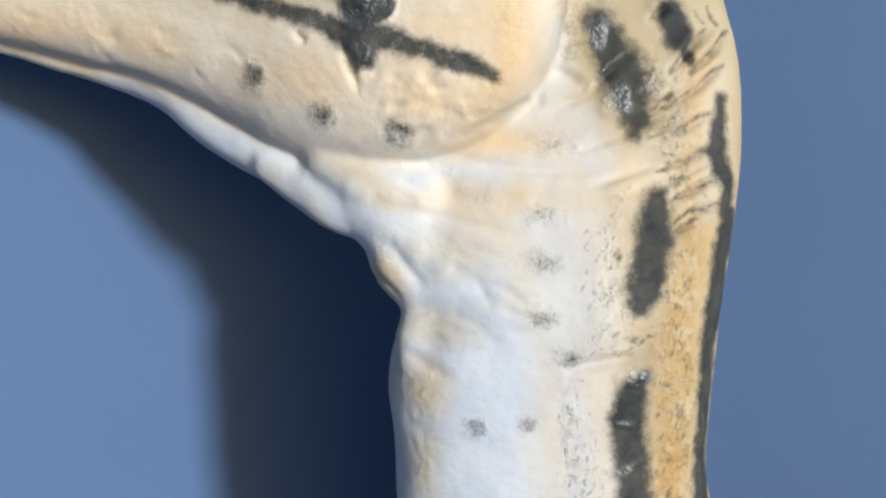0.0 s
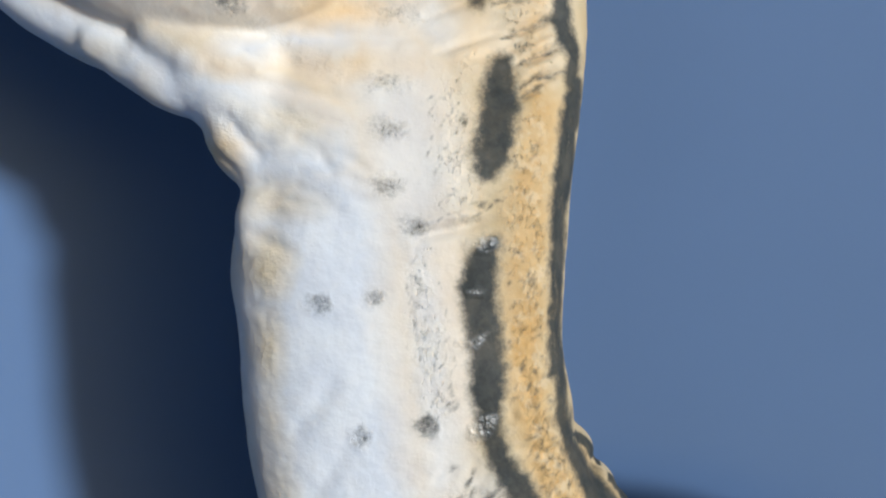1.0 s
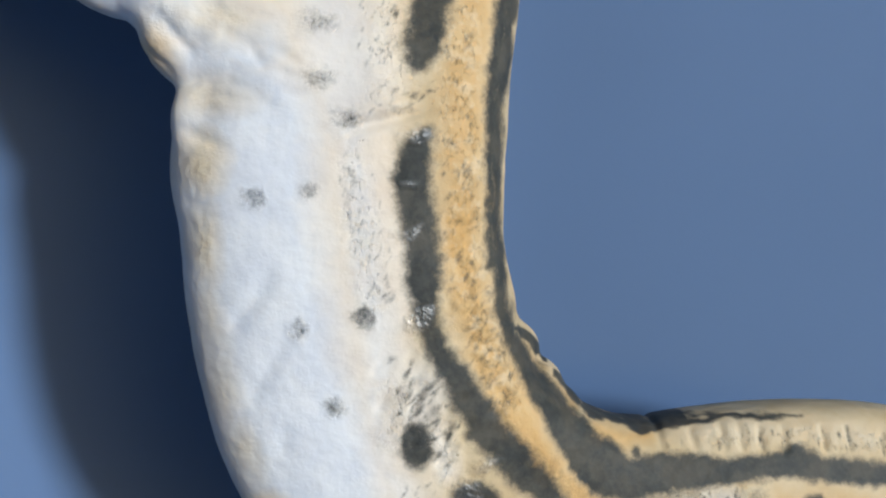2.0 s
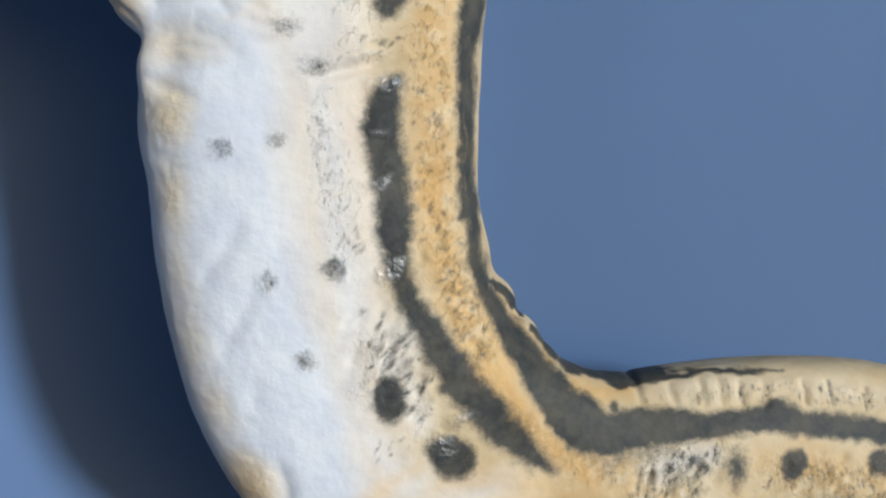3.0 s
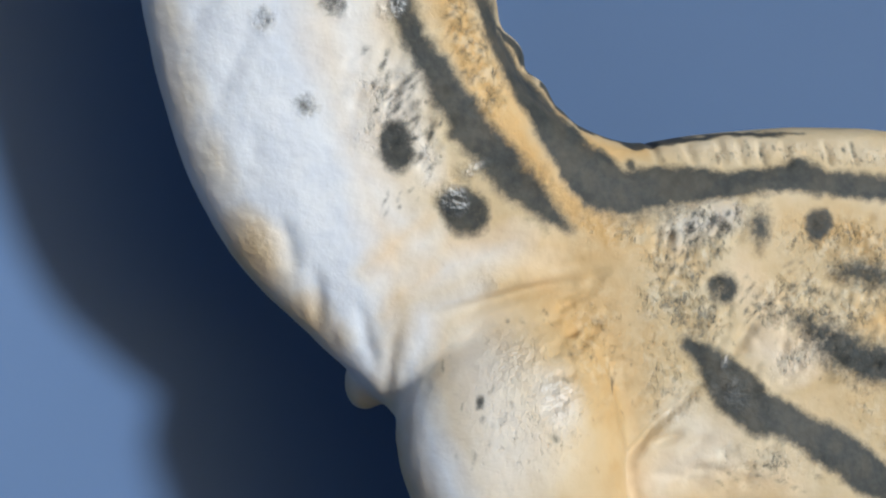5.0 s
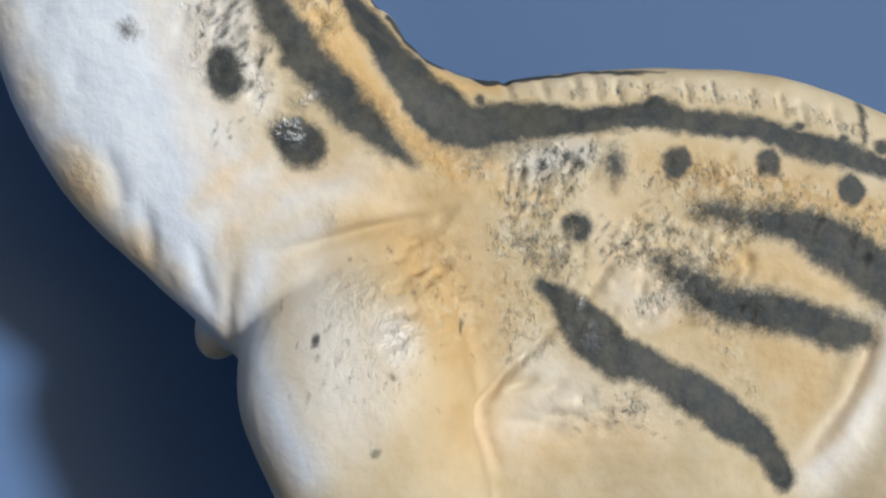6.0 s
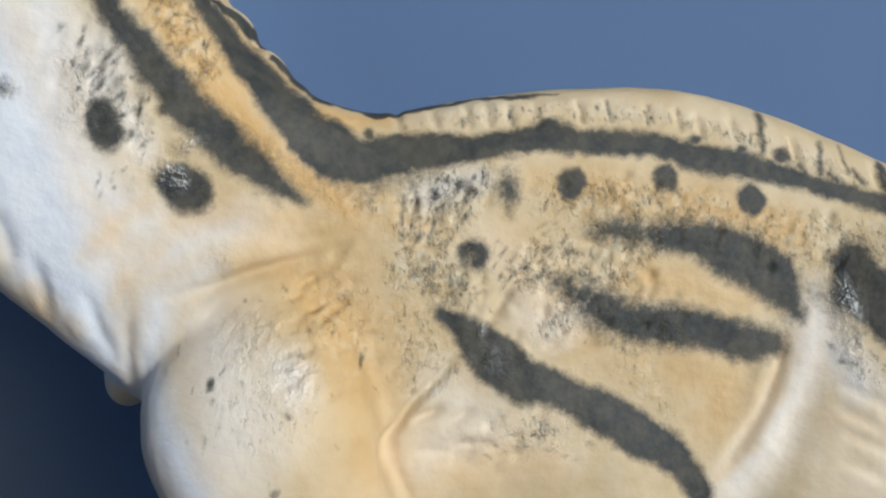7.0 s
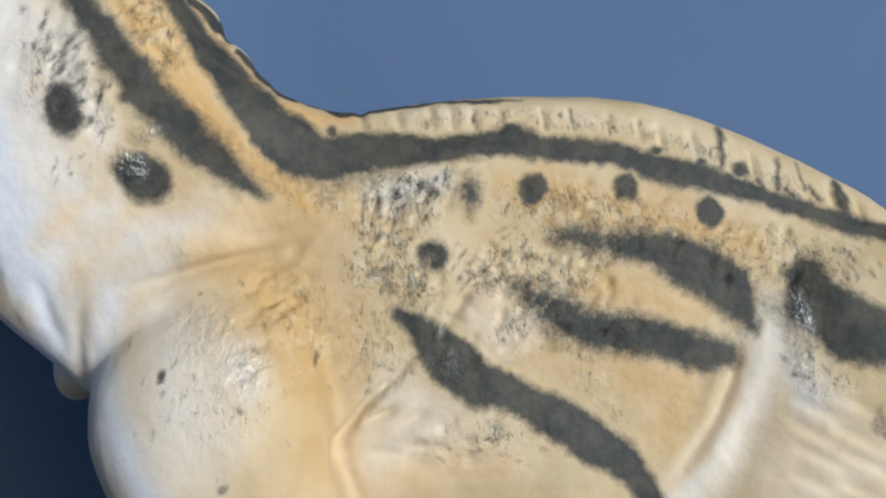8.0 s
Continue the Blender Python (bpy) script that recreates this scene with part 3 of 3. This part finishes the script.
dab("orange", 0.85, 43, 638, 730, 35, 41, -30)
dab("orange", 0.8125, 43, 647, 863, 21, 53, -5)
dab("orange", 0.625, 45, 322, 377, 39, 13, 10)
dab("orange", 0.475, 44, 419, 433, 16, 26, -20)
dab("orange", 0.6875, 42, 759, 382, 77, 21, 0)
dab("orange", 0.5375, 43, 752, 289, 88, 22, -12)
stroke("orange", 0.5, 31, (1064, 139, 25), (1060, 219, 21), (1062, 267, 19), (1064, 345, 21), (1067, 432, 21), (1054, 528, 23), (1040, 607, 32), (1056, 698, 26), (1058, 794, 27), (1063, 873, 27))
stroke("orange", 0.34, 49, (931, 277, 29), (964, 353, 23))
stroke("orange", 0.68, 32, (1081, 438, 32), (1059, 564, 35), (1060, 673, 35), (1064, 782, 33), (1070, 892, 33), (1096, 983, 31), (1136, 1060, 32), (1182, 1137, 34))
stroke("orange", 0.22, 54, (923, 699, 13), (936, 806, 16), (946, 914, 16))
dab("orange", 0.625, 40, 638, 612, 53, 29, 0)
dab("orange", 0.775, 40, 643, 709, 31, 44, -38)
dab("orange", 0.775, 40, 646, 855, 24, 53, -4)
dab("orange", 0.5625, 40, 646, 498, 82, 24, 22)
dab("orange", 0.5, 40, 658, 982, 17, 55, -8)
dab("orange", 0.5625, 41, 676, 1103, 17, 52, -14)
dab("orange", 0.5625, 41, 706, 1198, 21, 39, -18)
stroke("orange", 0.85, 30, (1061, 808, 30), (1069, 895, 31), (1091, 973, 29), (1120, 1051, 30), (1156, 1123, 32), (1197, 1185, 26), (1242, 1240, 19), (1290, 1279, 21), (1347, 1323, 27))
stroke("orange", 0.7, 23, (1317, 1169, 19), (1365, 1181, 14), (1418, 1178, 10))
stroke("orange", 0.5, 13, (1179, 1012, 6), (1205, 1045, 7), (1237, 1084, 8), (1271, 1125, 9))
dab("orange", 0.775, 39, 639, 854, 21, 51, -8)
dab("orange", 0.5375, 39, 660, 979, 19, 58, -14)
dab("orange", 0.5375, 39, 679, 1079, 18, 50, -20)
dab("orange", 0.5625, 39, 716, 1194, 23, 52, -24)
dab("orange", 0.8125, 40, 780, 1328, 33, 54, -36)
dab("orange", 0.625, 41, 860, 1444, 32, 32, -36)
dab("orange", 0.5375, 41, 899, 1482, 15, 20, 0)
stroke("orange", 0.5, 31, (1048, 1293, 7), (989, 1334, 13), (942, 1376, 13))
stroke("orange", 0.46, 27, (1053, 1372, 9), (1014, 1405, 11), (977, 1443, 9))
stroke("orange", 0.42, 55, (1097, 1332, 11), (1172, 1316, 13), (1268, 1339, 28))
stroke("orange", 0.8, 152, (1249, 1427, 54), (1300, 1474, 72), (1327, 1553, 62), (1341, 1647, 48), (1350, 1740, 38))
stroke("orange", 0.55, 81, (1305, 1357, 32), (1394, 1342, 27), (1485, 1363, 19))
stroke("orange", 0.5, 42, (1374, 1505, 11), (1376, 1614, 9), (1361, 1702, 9))
stroke("orange", 0.6, 66, (1658, 1302, 21), (1784, 1326, 33), (1926, 1350, 29), (2113, 1413, 30))
stroke("orange", 0.62, 58, (1807, 1470, 25), (1897, 1493, 29), (2009, 1528, 24))
stroke("orange", 0.6, 77, (1880, 1637, 29), (1961, 1672, 43), (1938, 1738, 33))
stroke("orange", 0.25, 131, (1634, 1396, 56), (1722, 1599, 57), (1912, 1610, 49))
stroke("orange", 0.46, 36, (1360, 1296, 7), (1413, 1315, 15))
stroke("orange", 0.4, 22, (2082, 1601, 10), (2052, 1697, 12), (1998, 1772, 12), (1945, 1827, 10))
stroke("orange", 0.34, 56, (1468, 1779, 28), (1656, 1762, 28))
# paler places
stroke("pale", 0.9, 64, (775, 447, 182), (768, 642, 171), (775, 821, 162), (798, 974, 153), (829, 1140, 146))
stroke("pale", 0.85, 69, (804, 956, 164), (834, 1111, 149), (883, 1235, 115), (943, 1346, 81))
stroke("pale", 0.85, 79, (502, 425, 59), (711, 439, 154), (771, 587, 180))
stroke("pale", 1, 84, (-270, 115, 94), (31, 147, 91), (255, 201, 107), (425, 226, 131), (578, 202, 146), (702, 141, 109), (730, 41, 108))
stroke("pale", 0.8, 88, (834, 274, 58), (926, 356, 58), (992, 321, 48))
stroke("pale", 0.5, 59, (1060, 168, 49), (1062, 345, 49))
stroke("pale", 0.7, 103, (1134, 1525, 52), (1190, 1640, 66), (1138, 1736, 49))
stroke("pale", 0.5, 83, (1414, 1747, 46), (1526, 1717, 56), (1656, 1743, 37))
stroke("pale", 0.6, 78, (2204, 1702, 59), (2162, 1833, 68), (2283, 1801, 58))
stroke("pale", 0.9, 69, (2140, 1583, 34), (2103, 1669, 35), (2047, 1764, 39), (1975, 1849, 39))
stroke("pale", 0.55, 56, (1630, 1480, 28), (1686, 1540, 34), (1577, 1385, 19))
stroke("pale", 0.4, 46, (1455, 1172, 9), (1687, 1173, 14), (1946, 1189, 16), (2206, 1303, 16))
stroke("pale", 0.5, 77, (1025, 1332, 51), (1135, 1352, 35), (1235, 1364, 27))
stroke("pale", 0.8, 52, (948, 1060, 35), (990, 1148, 27), (1043, 1220, 27))
stroke("pale", 0.9, 60, (952, 838, 43), (959, 957, 43))
stroke("pale", 0.9, 64, (904, 461, 64), (903, 637, 63), (919, 815, 54), (934, 969, 45), (947, 1099, 46))
# thick glossy paint
dab("gloss", 1, 9, 507, 101, 51, 40, 0)
dab("gloss", 1, 18, 497, 171, 24, 22, 0)
dab("gloss", 1, 19, 884, 96, 19, 33, 0)
dab("gloss", 1, 23, 925, 205, 31, 29, 0)
dab("gloss", 0.8, 19, 980, 175, 23, 12, -40)
dab("gloss", 0.8, 10, 904, 158, 39, 5, -50)
dab("gloss", 0.6, 39, 667, 366, 43, 10, 30)
dab("gloss", 0.5, 39, 558, 499, 29, 29, 0)
dab("gloss", 1, 13, 986, 674, 23, 13, 0)
dab("gloss", 0.8, 11, 982, 821, 22, 5, -20)
dab("gloss", 0.8, 9, 977, 753, 13, 5, 0)
dab("gloss", 1, 13, 1003, 964, 24, 13, -35)
dab("gloss", 1, 12, 1003, 970, 23, 17, -40)
dab("gloss", 0.9, 10, 985, 830, 21, 8, -35)
dab("gloss", 1, 18, 1089, 1263, 24, 27, -20)
dab("gloss", 0.9, 13, 1117, 1214, 18, 8, -20)
dab("gloss", 0.75, 64, 1188, 1517, 42, 40, 0)
dab("gloss", 0.6, 37, 1149, 1391, 19, 15, 0)
dab("gloss", 0.8, 76, 1251, 1574, 41, 42, 0)
dab("gloss", 0.5, 56, 1561, 1590, 52, 28, 35)
dab("gloss", 1, 9, 1548, 1541, 7, 13, 20)
dab("gloss", 0.9, 28, 1464, 1630, 19, 11, -30)
dab("gloss", 1, 30, 2184, 1545, 20, 53, 0)
dab("gloss", 0.7, 29, 2190, 1623, 20, 26, 0)
# dry brushed places
stroke("speck", 0.5, 58, (1009, 174, 48), (1037, 279, 48), (1054, 394, 38))
stroke("speck", 0.45, 48, (945, 354, 19), (931, 451, 32), (933, 555, 28), (951, 609, 37))
stroke("speck", 0.42, 38, (1038, 491, 27), (1045, 603, 32), (1059, 755, 32), (1069, 870, 29))
stroke("speck", 0.36, 38, (881, 663, 15), (899, 784, 23), (916, 878, 23))
dab("speck", 0.2, 56, 634, 250, 102, 46, 0)
stroke("speck", 0.4, 40, (913, 461, 27), (935, 535, 18), (947, 617, 22))
stroke("speck", 0.4, 36, (888, 718, 22), (901, 825, 31), (923, 933, 27))
stroke("speck", 0.45, 33, (1059, 450, 28), (1060, 619, 33), (1068, 782, 33), (1077, 910, 33), (1099, 993, 30))
stroke("speck", 0.55, 32, (1081, 868, 23), (1098, 973, 28), (1125, 1042, 27), (1153, 1105, 22))
stroke("speck", 0.55, 35, (956, 1086, 16), (991, 1095, 30), (955, 1165, 18), (1044, 1157, 18), (1052, 1229, 16))
stroke("speck", 0.7, 54, (1465, 1335, 38), (1548, 1300, 35), (1426, 1421, 29), (1485, 1442, 33))
stroke("speck", 0.5, 47, (1317, 1312, 19), (1406, 1325, 29))
stroke("speck", 0.8, 46, (1430, 1361, 22), (1469, 1307, 28), (1562, 1291, 28), (1445, 1435, 37), (1518, 1466, 37))
stroke("speck", 0.75, 56, (1632, 1443, 38), (1690, 1436, 47), (1727, 1494, 47), (1768, 1449, 29), (1666, 1548, 28))
stroke("speck", 0.75, 42, (1761, 1391, 38), (1852, 1404, 33), (1726, 1504, 38), (1804, 1546, 38), (1883, 1570, 29))
stroke("speck", 0.55, 47, (1675, 1331, 38), (1854, 1355, 45), (2079, 1422, 50), (2261, 1459, 50))
stroke("speck", 0.5, 46, (1476, 1584, 37), (1424, 1508, 27), (1437, 1629, 28))
dab("speck", 0.5, 56, 1638, 1714, 112, 37, 0)
dab("speck", 0.4, 54, 1334, 1502, 54, 81, 0)
dab("speck", 0.28, 50, 1206, 1592, 100, 109, 0)
stroke("speck", 0.5, 23, (1492, 1185, 11), (1687, 1180, 15), (1890, 1195, 18), (2098, 1270, 20), (2258, 1336, 21))
stroke("speck", 0.45, 48, (1801, 1613, 29), (1847, 1703, 19))
dab("speck", 0.4, 49, 2224, 1663, 59, 39, 0)
# scattered flecks and fine creases
flecks(1, 34, 0.41, 0.69, 4.25, 20, 36, (913, 424, 1), (919, 500, 1), (928, 583, 1))
flecks(2, 16, 0.45, 0.69, 5.1, 60, 20, (924, 625, 1), (1007, 602, 1))
flecks(3, 26, 0.41, 0.69, 5.1, 40, 30, (1047, 471, 1), (1045, 603, 1), (1057, 736, 1), (1063, 852, 1))
flecks(4, 10, 0.36, 0.6, 4.25, 15, 16, (869, 711, 1), (893, 794, 1))
creases(1, 46, 2.2, 34, -20, 60, (615, 217, 1), (561, 265, 1), (697, 219, 1))
creases(2, 14, 1.6, 40, 20, 34, (-133, 150, 1), (144, 174, 1), (343, 201, 1))
creases(3, 20, 1.5, 60, 25, 70, (583, 449, 1), (727, 515, 1), (774, 625, 1))
fold(-5, (380, 139, 3), (391, 150, 4), (403, 161, 3))
fold(-7, (467, 160, 4), (480, 197, 5), (498, 237, 4))
flecks(5, 30, 0.41, 0.69, 5.1, 15, 30, (888, 718, 1), (908, 816, 1), (923, 914, 1))
flecks(6, 10, 0.54, 0.77, 4.25, 60, 10, (942, 941, 1), (964, 922, 1))
flecks(7, 22, 0.45, 0.69, 5.1, 35, 30, (1064, 700, 1), (1063, 801, 1), (1079, 965, 1))
creases(4, 46, 3.2, 20, -35, 34, (1081, 782, 1), (1077, 910, 1), (1109, 1003, 1))
flecks(8, 26, 0.45, 0.69, 5.1, 40, 34, (1081, 938, 1), (1125, 1042, 1), (1162, 1114, 1))
flecks(9, 14, 0.45, 0.69, 5.1, 30, 20, (1043, 1166, 1), (1034, 1238, 1), (970, 1291, 1))
creases(5, 40, 3.6, 30, -40, 28, (1090, 911, 1), (1116, 1015, 1), (1153, 1105, 1))
flecks(16, 60, 0.4, 0.65, 9, 38, 44, (967, 1069, 1), (1008, 1122, 1), (1054, 1175, 1))
flecks(17, 30, 0.4, 0.65, 8, 30, 40, (1441, 1364, 1), (1509, 1319, 1), (1578, 1290, 1))
flecks(18, 40, 0.4, 0.65, 7, 36, 30, (1090, 885, 1), (1107, 990, 1), (1149, 1086, 1))
creases(6, 40, 2.8, 40, -52, 44, (965, 1069, 1), (1008, 1122, 1), (1052, 1175, 1))
creases(7, 20, 4, 30, -60, 40, (1456, 1345, 1), (1519, 1319, 1))
flecks(19, 40, 0.35, 0.6, 8, 45, 50, (1672, 1407, 1), (1622, 1461, 1), (1730, 1438, 1))
flecks(20, 26, 0.35, 0.6, 8, -25, 40, (2180, 1643, 1), (2311, 1431, 1), (2250, 1509, 1))
flecks(21, 24, 0.4, 0.65, 7, 0, 14, (1455, 1185, 1), (1686, 1182, 1), (1911, 1201, 1), (2203, 1314, 1))
flecks(10, 34, 0.36, 0.69, 5.1, -40, 70, (1429, 1380, 1), (1518, 1457, 1), (1650, 1463, 1))
flecks(11, 34, 0.36, 0.65, 5.1, -40, 60, (1768, 1449, 1), (1822, 1605, 1), (1666, 1577, 1))
flecks(12, 30, 0.36, 0.65, 5.1, -40, 40, (1674, 1360, 1), (1874, 1375, 1), (2112, 1423, 1))
flecks(13, 26, 0.32, 0.6, 5.1, -30, 80, (1235, 1496, 1), (1335, 1503, 1), (1350, 1641, 1))
flecks(14, 18, 0.32, 0.6, 5.1, 10, 90, (1137, 1558, 1), (1190, 1672, 1))
flecks(15, 24, 0.36, 0.65, 5.95, -60, 34, (1563, 1719, 1), (1714, 1748, 1))
creases(8, 60, 4.5, 34, -40, 90, (1482, 1437, 1), (1667, 1520, 1), (1827, 1470, 1))
creases(9, 40, 4.5, 34, -45, 60, (1723, 1352, 1), (1924, 1377, 1), (2184, 1456, 1))
creases(10, 40, 3.4, 40, -15, 80, (1265, 1446, 1), (1335, 1554, 1))
creases(11, 24, 3.4, 60, -10, 50, (1471, 1713, 1), (1619, 1742, 1))
dab("black", 0.7, 7, 1126, 1581, 6, 10, 20)
dab("black", 0.6, 7, 1350, 1574, 6, 9, 10)
dab("black", 0.55, 7, 1218, 1746, 10, 8, 10)
dab("black", 0.5, 7, 1113, 1661, 4, 12, 0)
dab("black", 0.5, 7, 1238, 1634, 5, 8, -30)
dab("black", 0.5, 7, 1316, 1520, 5, 5, 0)
# folds of the throat and jaw
fold(-3.35, (-167, 179, 5), (-49, 199, 6), (79, 215, 6), (156, 245, 6), (235, 282, 7), (304, 314, 7))
fold(3.35, (463, 390, 16), (524, 407, 17))
fold(-4.46, (560, 365, 8), (619, 388, 9), (707, 393, 8))
fold(-4.09, (652, 322, 8), (731, 337, 9), (829, 336, 8), (934, 324, 6))
fold(2.98, (695, 372, 19), (812, 372, 17))
fold(-4.46, (507, 486, 7), (531, 539, 8), (587, 583, 7))
fold(-4.84, (541, 470, 8), (585, 515, 9), (625, 555, 8))
fold(3.72, (586, 478, 18), (669, 518, 17))
fold(-3.35, (603, 424, 8), (681, 436, 9), (789, 455, 8))
fold(-2.98, (660, 516, 10), (719, 535, 10), (787, 544, 9))
fold(-2.98, (590, 598, 8), (654, 585, 10), (731, 564, 8))
fold(-3.35, (585, 658, 9), (634, 685, 9), (680, 703, 8))
fold(-1.86, (599, 787, 9), (651, 798, 9))
fold(-8.06, (871, 666, 6), (927, 652, 8), (1009, 632, 6))
fold(4.34, (879, 647, 8), (980, 618, 8))
fold(-6.2, (810, 236, 8), (886, 191, 8), (946, 118, 5))
fold(-6.2, (815, 158, 7), (866, 183, 6))
fold(-5.58, (855, 302, 7), (940, 266, 7), (1014, 237, 6))
fold(-6.2, (888, 358, 7), (973, 322, 8), (1087, 269, 6))
fold(-5.58, (946, 369, 6), (1023, 340, 7), (1099, 302, 6))
fold(-5.58, (946, 227, 7), (1014, 202, 7), (1099, 139, 6))
fold(-6.82, (653, 300, 8), (726, 265, 8), (791, 219, 7), (799, 167, 6))
# folds of neck and breast
fold(-3, (767, 887, 12), (730, 951, 14), (688, 1001, 10))
fold(-3, (792, 999, 12), (752, 1067, 14), (717, 1118, 11))
fold(-2, (790, 1146, 11), (777, 1208, 11))
fold(-5, (814, 1280, 10), (830, 1336, 12), (834, 1374, 9))
fold(-5, (866, 1359, 10), (870, 1424, 11), (863, 1465, 8))
fold(-4, (935, 1419, 9), (947, 1495, 10), (966, 1559, 9))
fold(1.2, (916, 1442, 10), (902, 1499, 9))
fold(-4.5, (1000, 1455, 9), (980, 1526, 9), (973, 1594, 9))
fold(3, (1135, 1353, 10), (1060, 1394, 11), (1001, 1435, 10))
fold(-3.5, (1176, 1334, 7), (1088, 1378, 8), (1014, 1428, 8))
fold(-4.5, (1340, 1388, 6), (1232, 1410, 7), (1126, 1439, 8), (1050, 1477, 7))
fold(2.5, (1270, 1436, 13), (1135, 1468, 15))
fold(-2, (1318, 1360, 5), (1240, 1376, 6))
# folds of shoulder and flank
fold(-13, (1411, 1812, 9), (1383, 1737, 9), (1384, 1702, 8), (1427, 1649, 7), (1475, 1611, 7), (1515, 1572, 6))
fold(-6, (1283, 1392, 5), (1214, 1408, 7), (1127, 1431, 8), (1054, 1447, 7))
fold(4.2, (1235, 1377, 12), (1132, 1400, 14))
fold(-5.4, (1656, 1431, 8), (1585, 1488, 8), (1552, 1547, 7))
fold(5.4, (1670, 1454, 11), (1606, 1505, 13))
fold(-4.2, (1770, 1411, 7), (1719, 1456, 7))
fold(9, (2146, 1544, 24), (2105, 1660, 27), (2041, 1760, 30), (1971, 1853, 30))
fold(-7.8, (2083, 1581, 8), (2059, 1659, 9), (2011, 1744, 10), (1939, 1827, 10))
fold(4.2, (2048, 1628, 12), (2000, 1713, 12))
fold(-2.6, (2159, 1685, 7), (2195, 1704, 8), (2233, 1725, 7))
fold(1.8, (2160, 1702, 9), (2234, 1741, 9))
fold(-2.6, (2148, 1723, 7), (2184, 1742, 8), (2221, 1763, 7))
fold(1.8, (2149, 1740, 9), (2221, 1778, 9))
fold(-2.6, (2159, 1767, 7), (2197, 1786, 8), (2235, 1807, 7))
fold(1.8, (2161, 1784, 9), (2237, 1823, 9))
fold(-2.6, (2142, 1810, 7), (2180, 1829, 8), (2219, 1851, 7))
fold(1.8, (2144, 1827, 9), (2219, 1866, 9))
fold(-2.6, (2232, 1683, 7), (2271, 1702, 8), (2310, 1724, 7))
fold(1.8, (2234, 1700, 9), (2310, 1739, 9))
fold(-2.6, (2218, 1732, 7), (2257, 1751, 8), (2296, 1773, 7))
fold(1.8, (2220, 1749, 9), (2296, 1789, 9))
fold(-2.6, (2233, 1778, 7), (2273, 1798, 8), (2312, 1820, 7))
fold(1.8, (2236, 1796, 9), (2313, 1836, 9))
fold(-2.6, (2220, 1826, 7), (2261, 1846, 8), (2301, 1868, 7))
fold(1.8, (2223, 1843, 9), (2302, 1884, 9))
fold(-3.6, (1415, 1728, 6), (1507, 1742, 7))
fold(3.6, (1453, 1693, 12), (1564, 1712, 11))
fold(-3, (1524, 1765, 6), (1638, 1742, 7))
fold(-4.2, (1439, 1312, 5), (1424, 1357, 5))
stroke("black", 0.45, 7, (1439, 1315, 2), (1428, 1348, 2))
fold(-4.2, (1461, 1307, 5), (1447, 1353, 6))
stroke("black", 0.45, 7, (1461, 1310, 2), (1451, 1343, 2))
fold(-4.2, (1487, 1299, 5), (1473, 1344, 6))
stroke("black", 0.45, 7, (1487, 1302, 2), (1477, 1335, 2))
fold(-4.2, (1502, 1317, 5), (1487, 1363, 6))
stroke("black", 0.45, 7, (1501, 1320, 2), (1491, 1354, 2))
fold(-4.2, (1544, 1290, 5), (1529, 1336, 6))
stroke("black", 0.45, 7, (1544, 1294, 2), (1533, 1327, 2))
fold(-4.2, (1581, 1301, 5), (1565, 1347, 6))
stroke("black", 0.45, 7, (1581, 1304, 2), (1570, 1338, 2))

form.vertices.foreach_set("co", (P * 0.01).ravel())
form.update()
NRM = np.empty(N * 3)
form.vertex_normals.foreach_get("vector", NRM)
NRM = relax(NRM.reshape(-1, 3), 3)
ripple = clouds(P, 60, 5) * 1.5 + clouds(P, 24, 6) * 0.7 + clouds(P, 11, 7) * 0.8 * (0.3 + layers["speck"] + layers["orange"])
P = P + NRM * (relax(layers["relief"][:, None], 1) + ripple[:, None])
M = np.stack([(P[:, 0] - 784) * U, P[:, 1] * U, Z0 + (P[:, 2] + 441) * U], 1)
form.vertices.foreach_set("co", M.ravel())
for kind in ("black", "white", "pale", "orange", "speck", "gloss"):
    layer = form.attributes.new(kind, "FLOAT", "POINT")
    layer.data.foreach_set("value", layers[kind].astype(np.float32))
form.polygons.foreach_set("use_smooth", np.ones(len(form.polygons), bool))
form.name = "dinosaur_figure"
form.materials.clear()
form.materials.append(paint)
form.update()
tagged(new("dinosaur_figure", form), "painted cream, orange and white dinosaur figure with black stripes and spots", "figure")
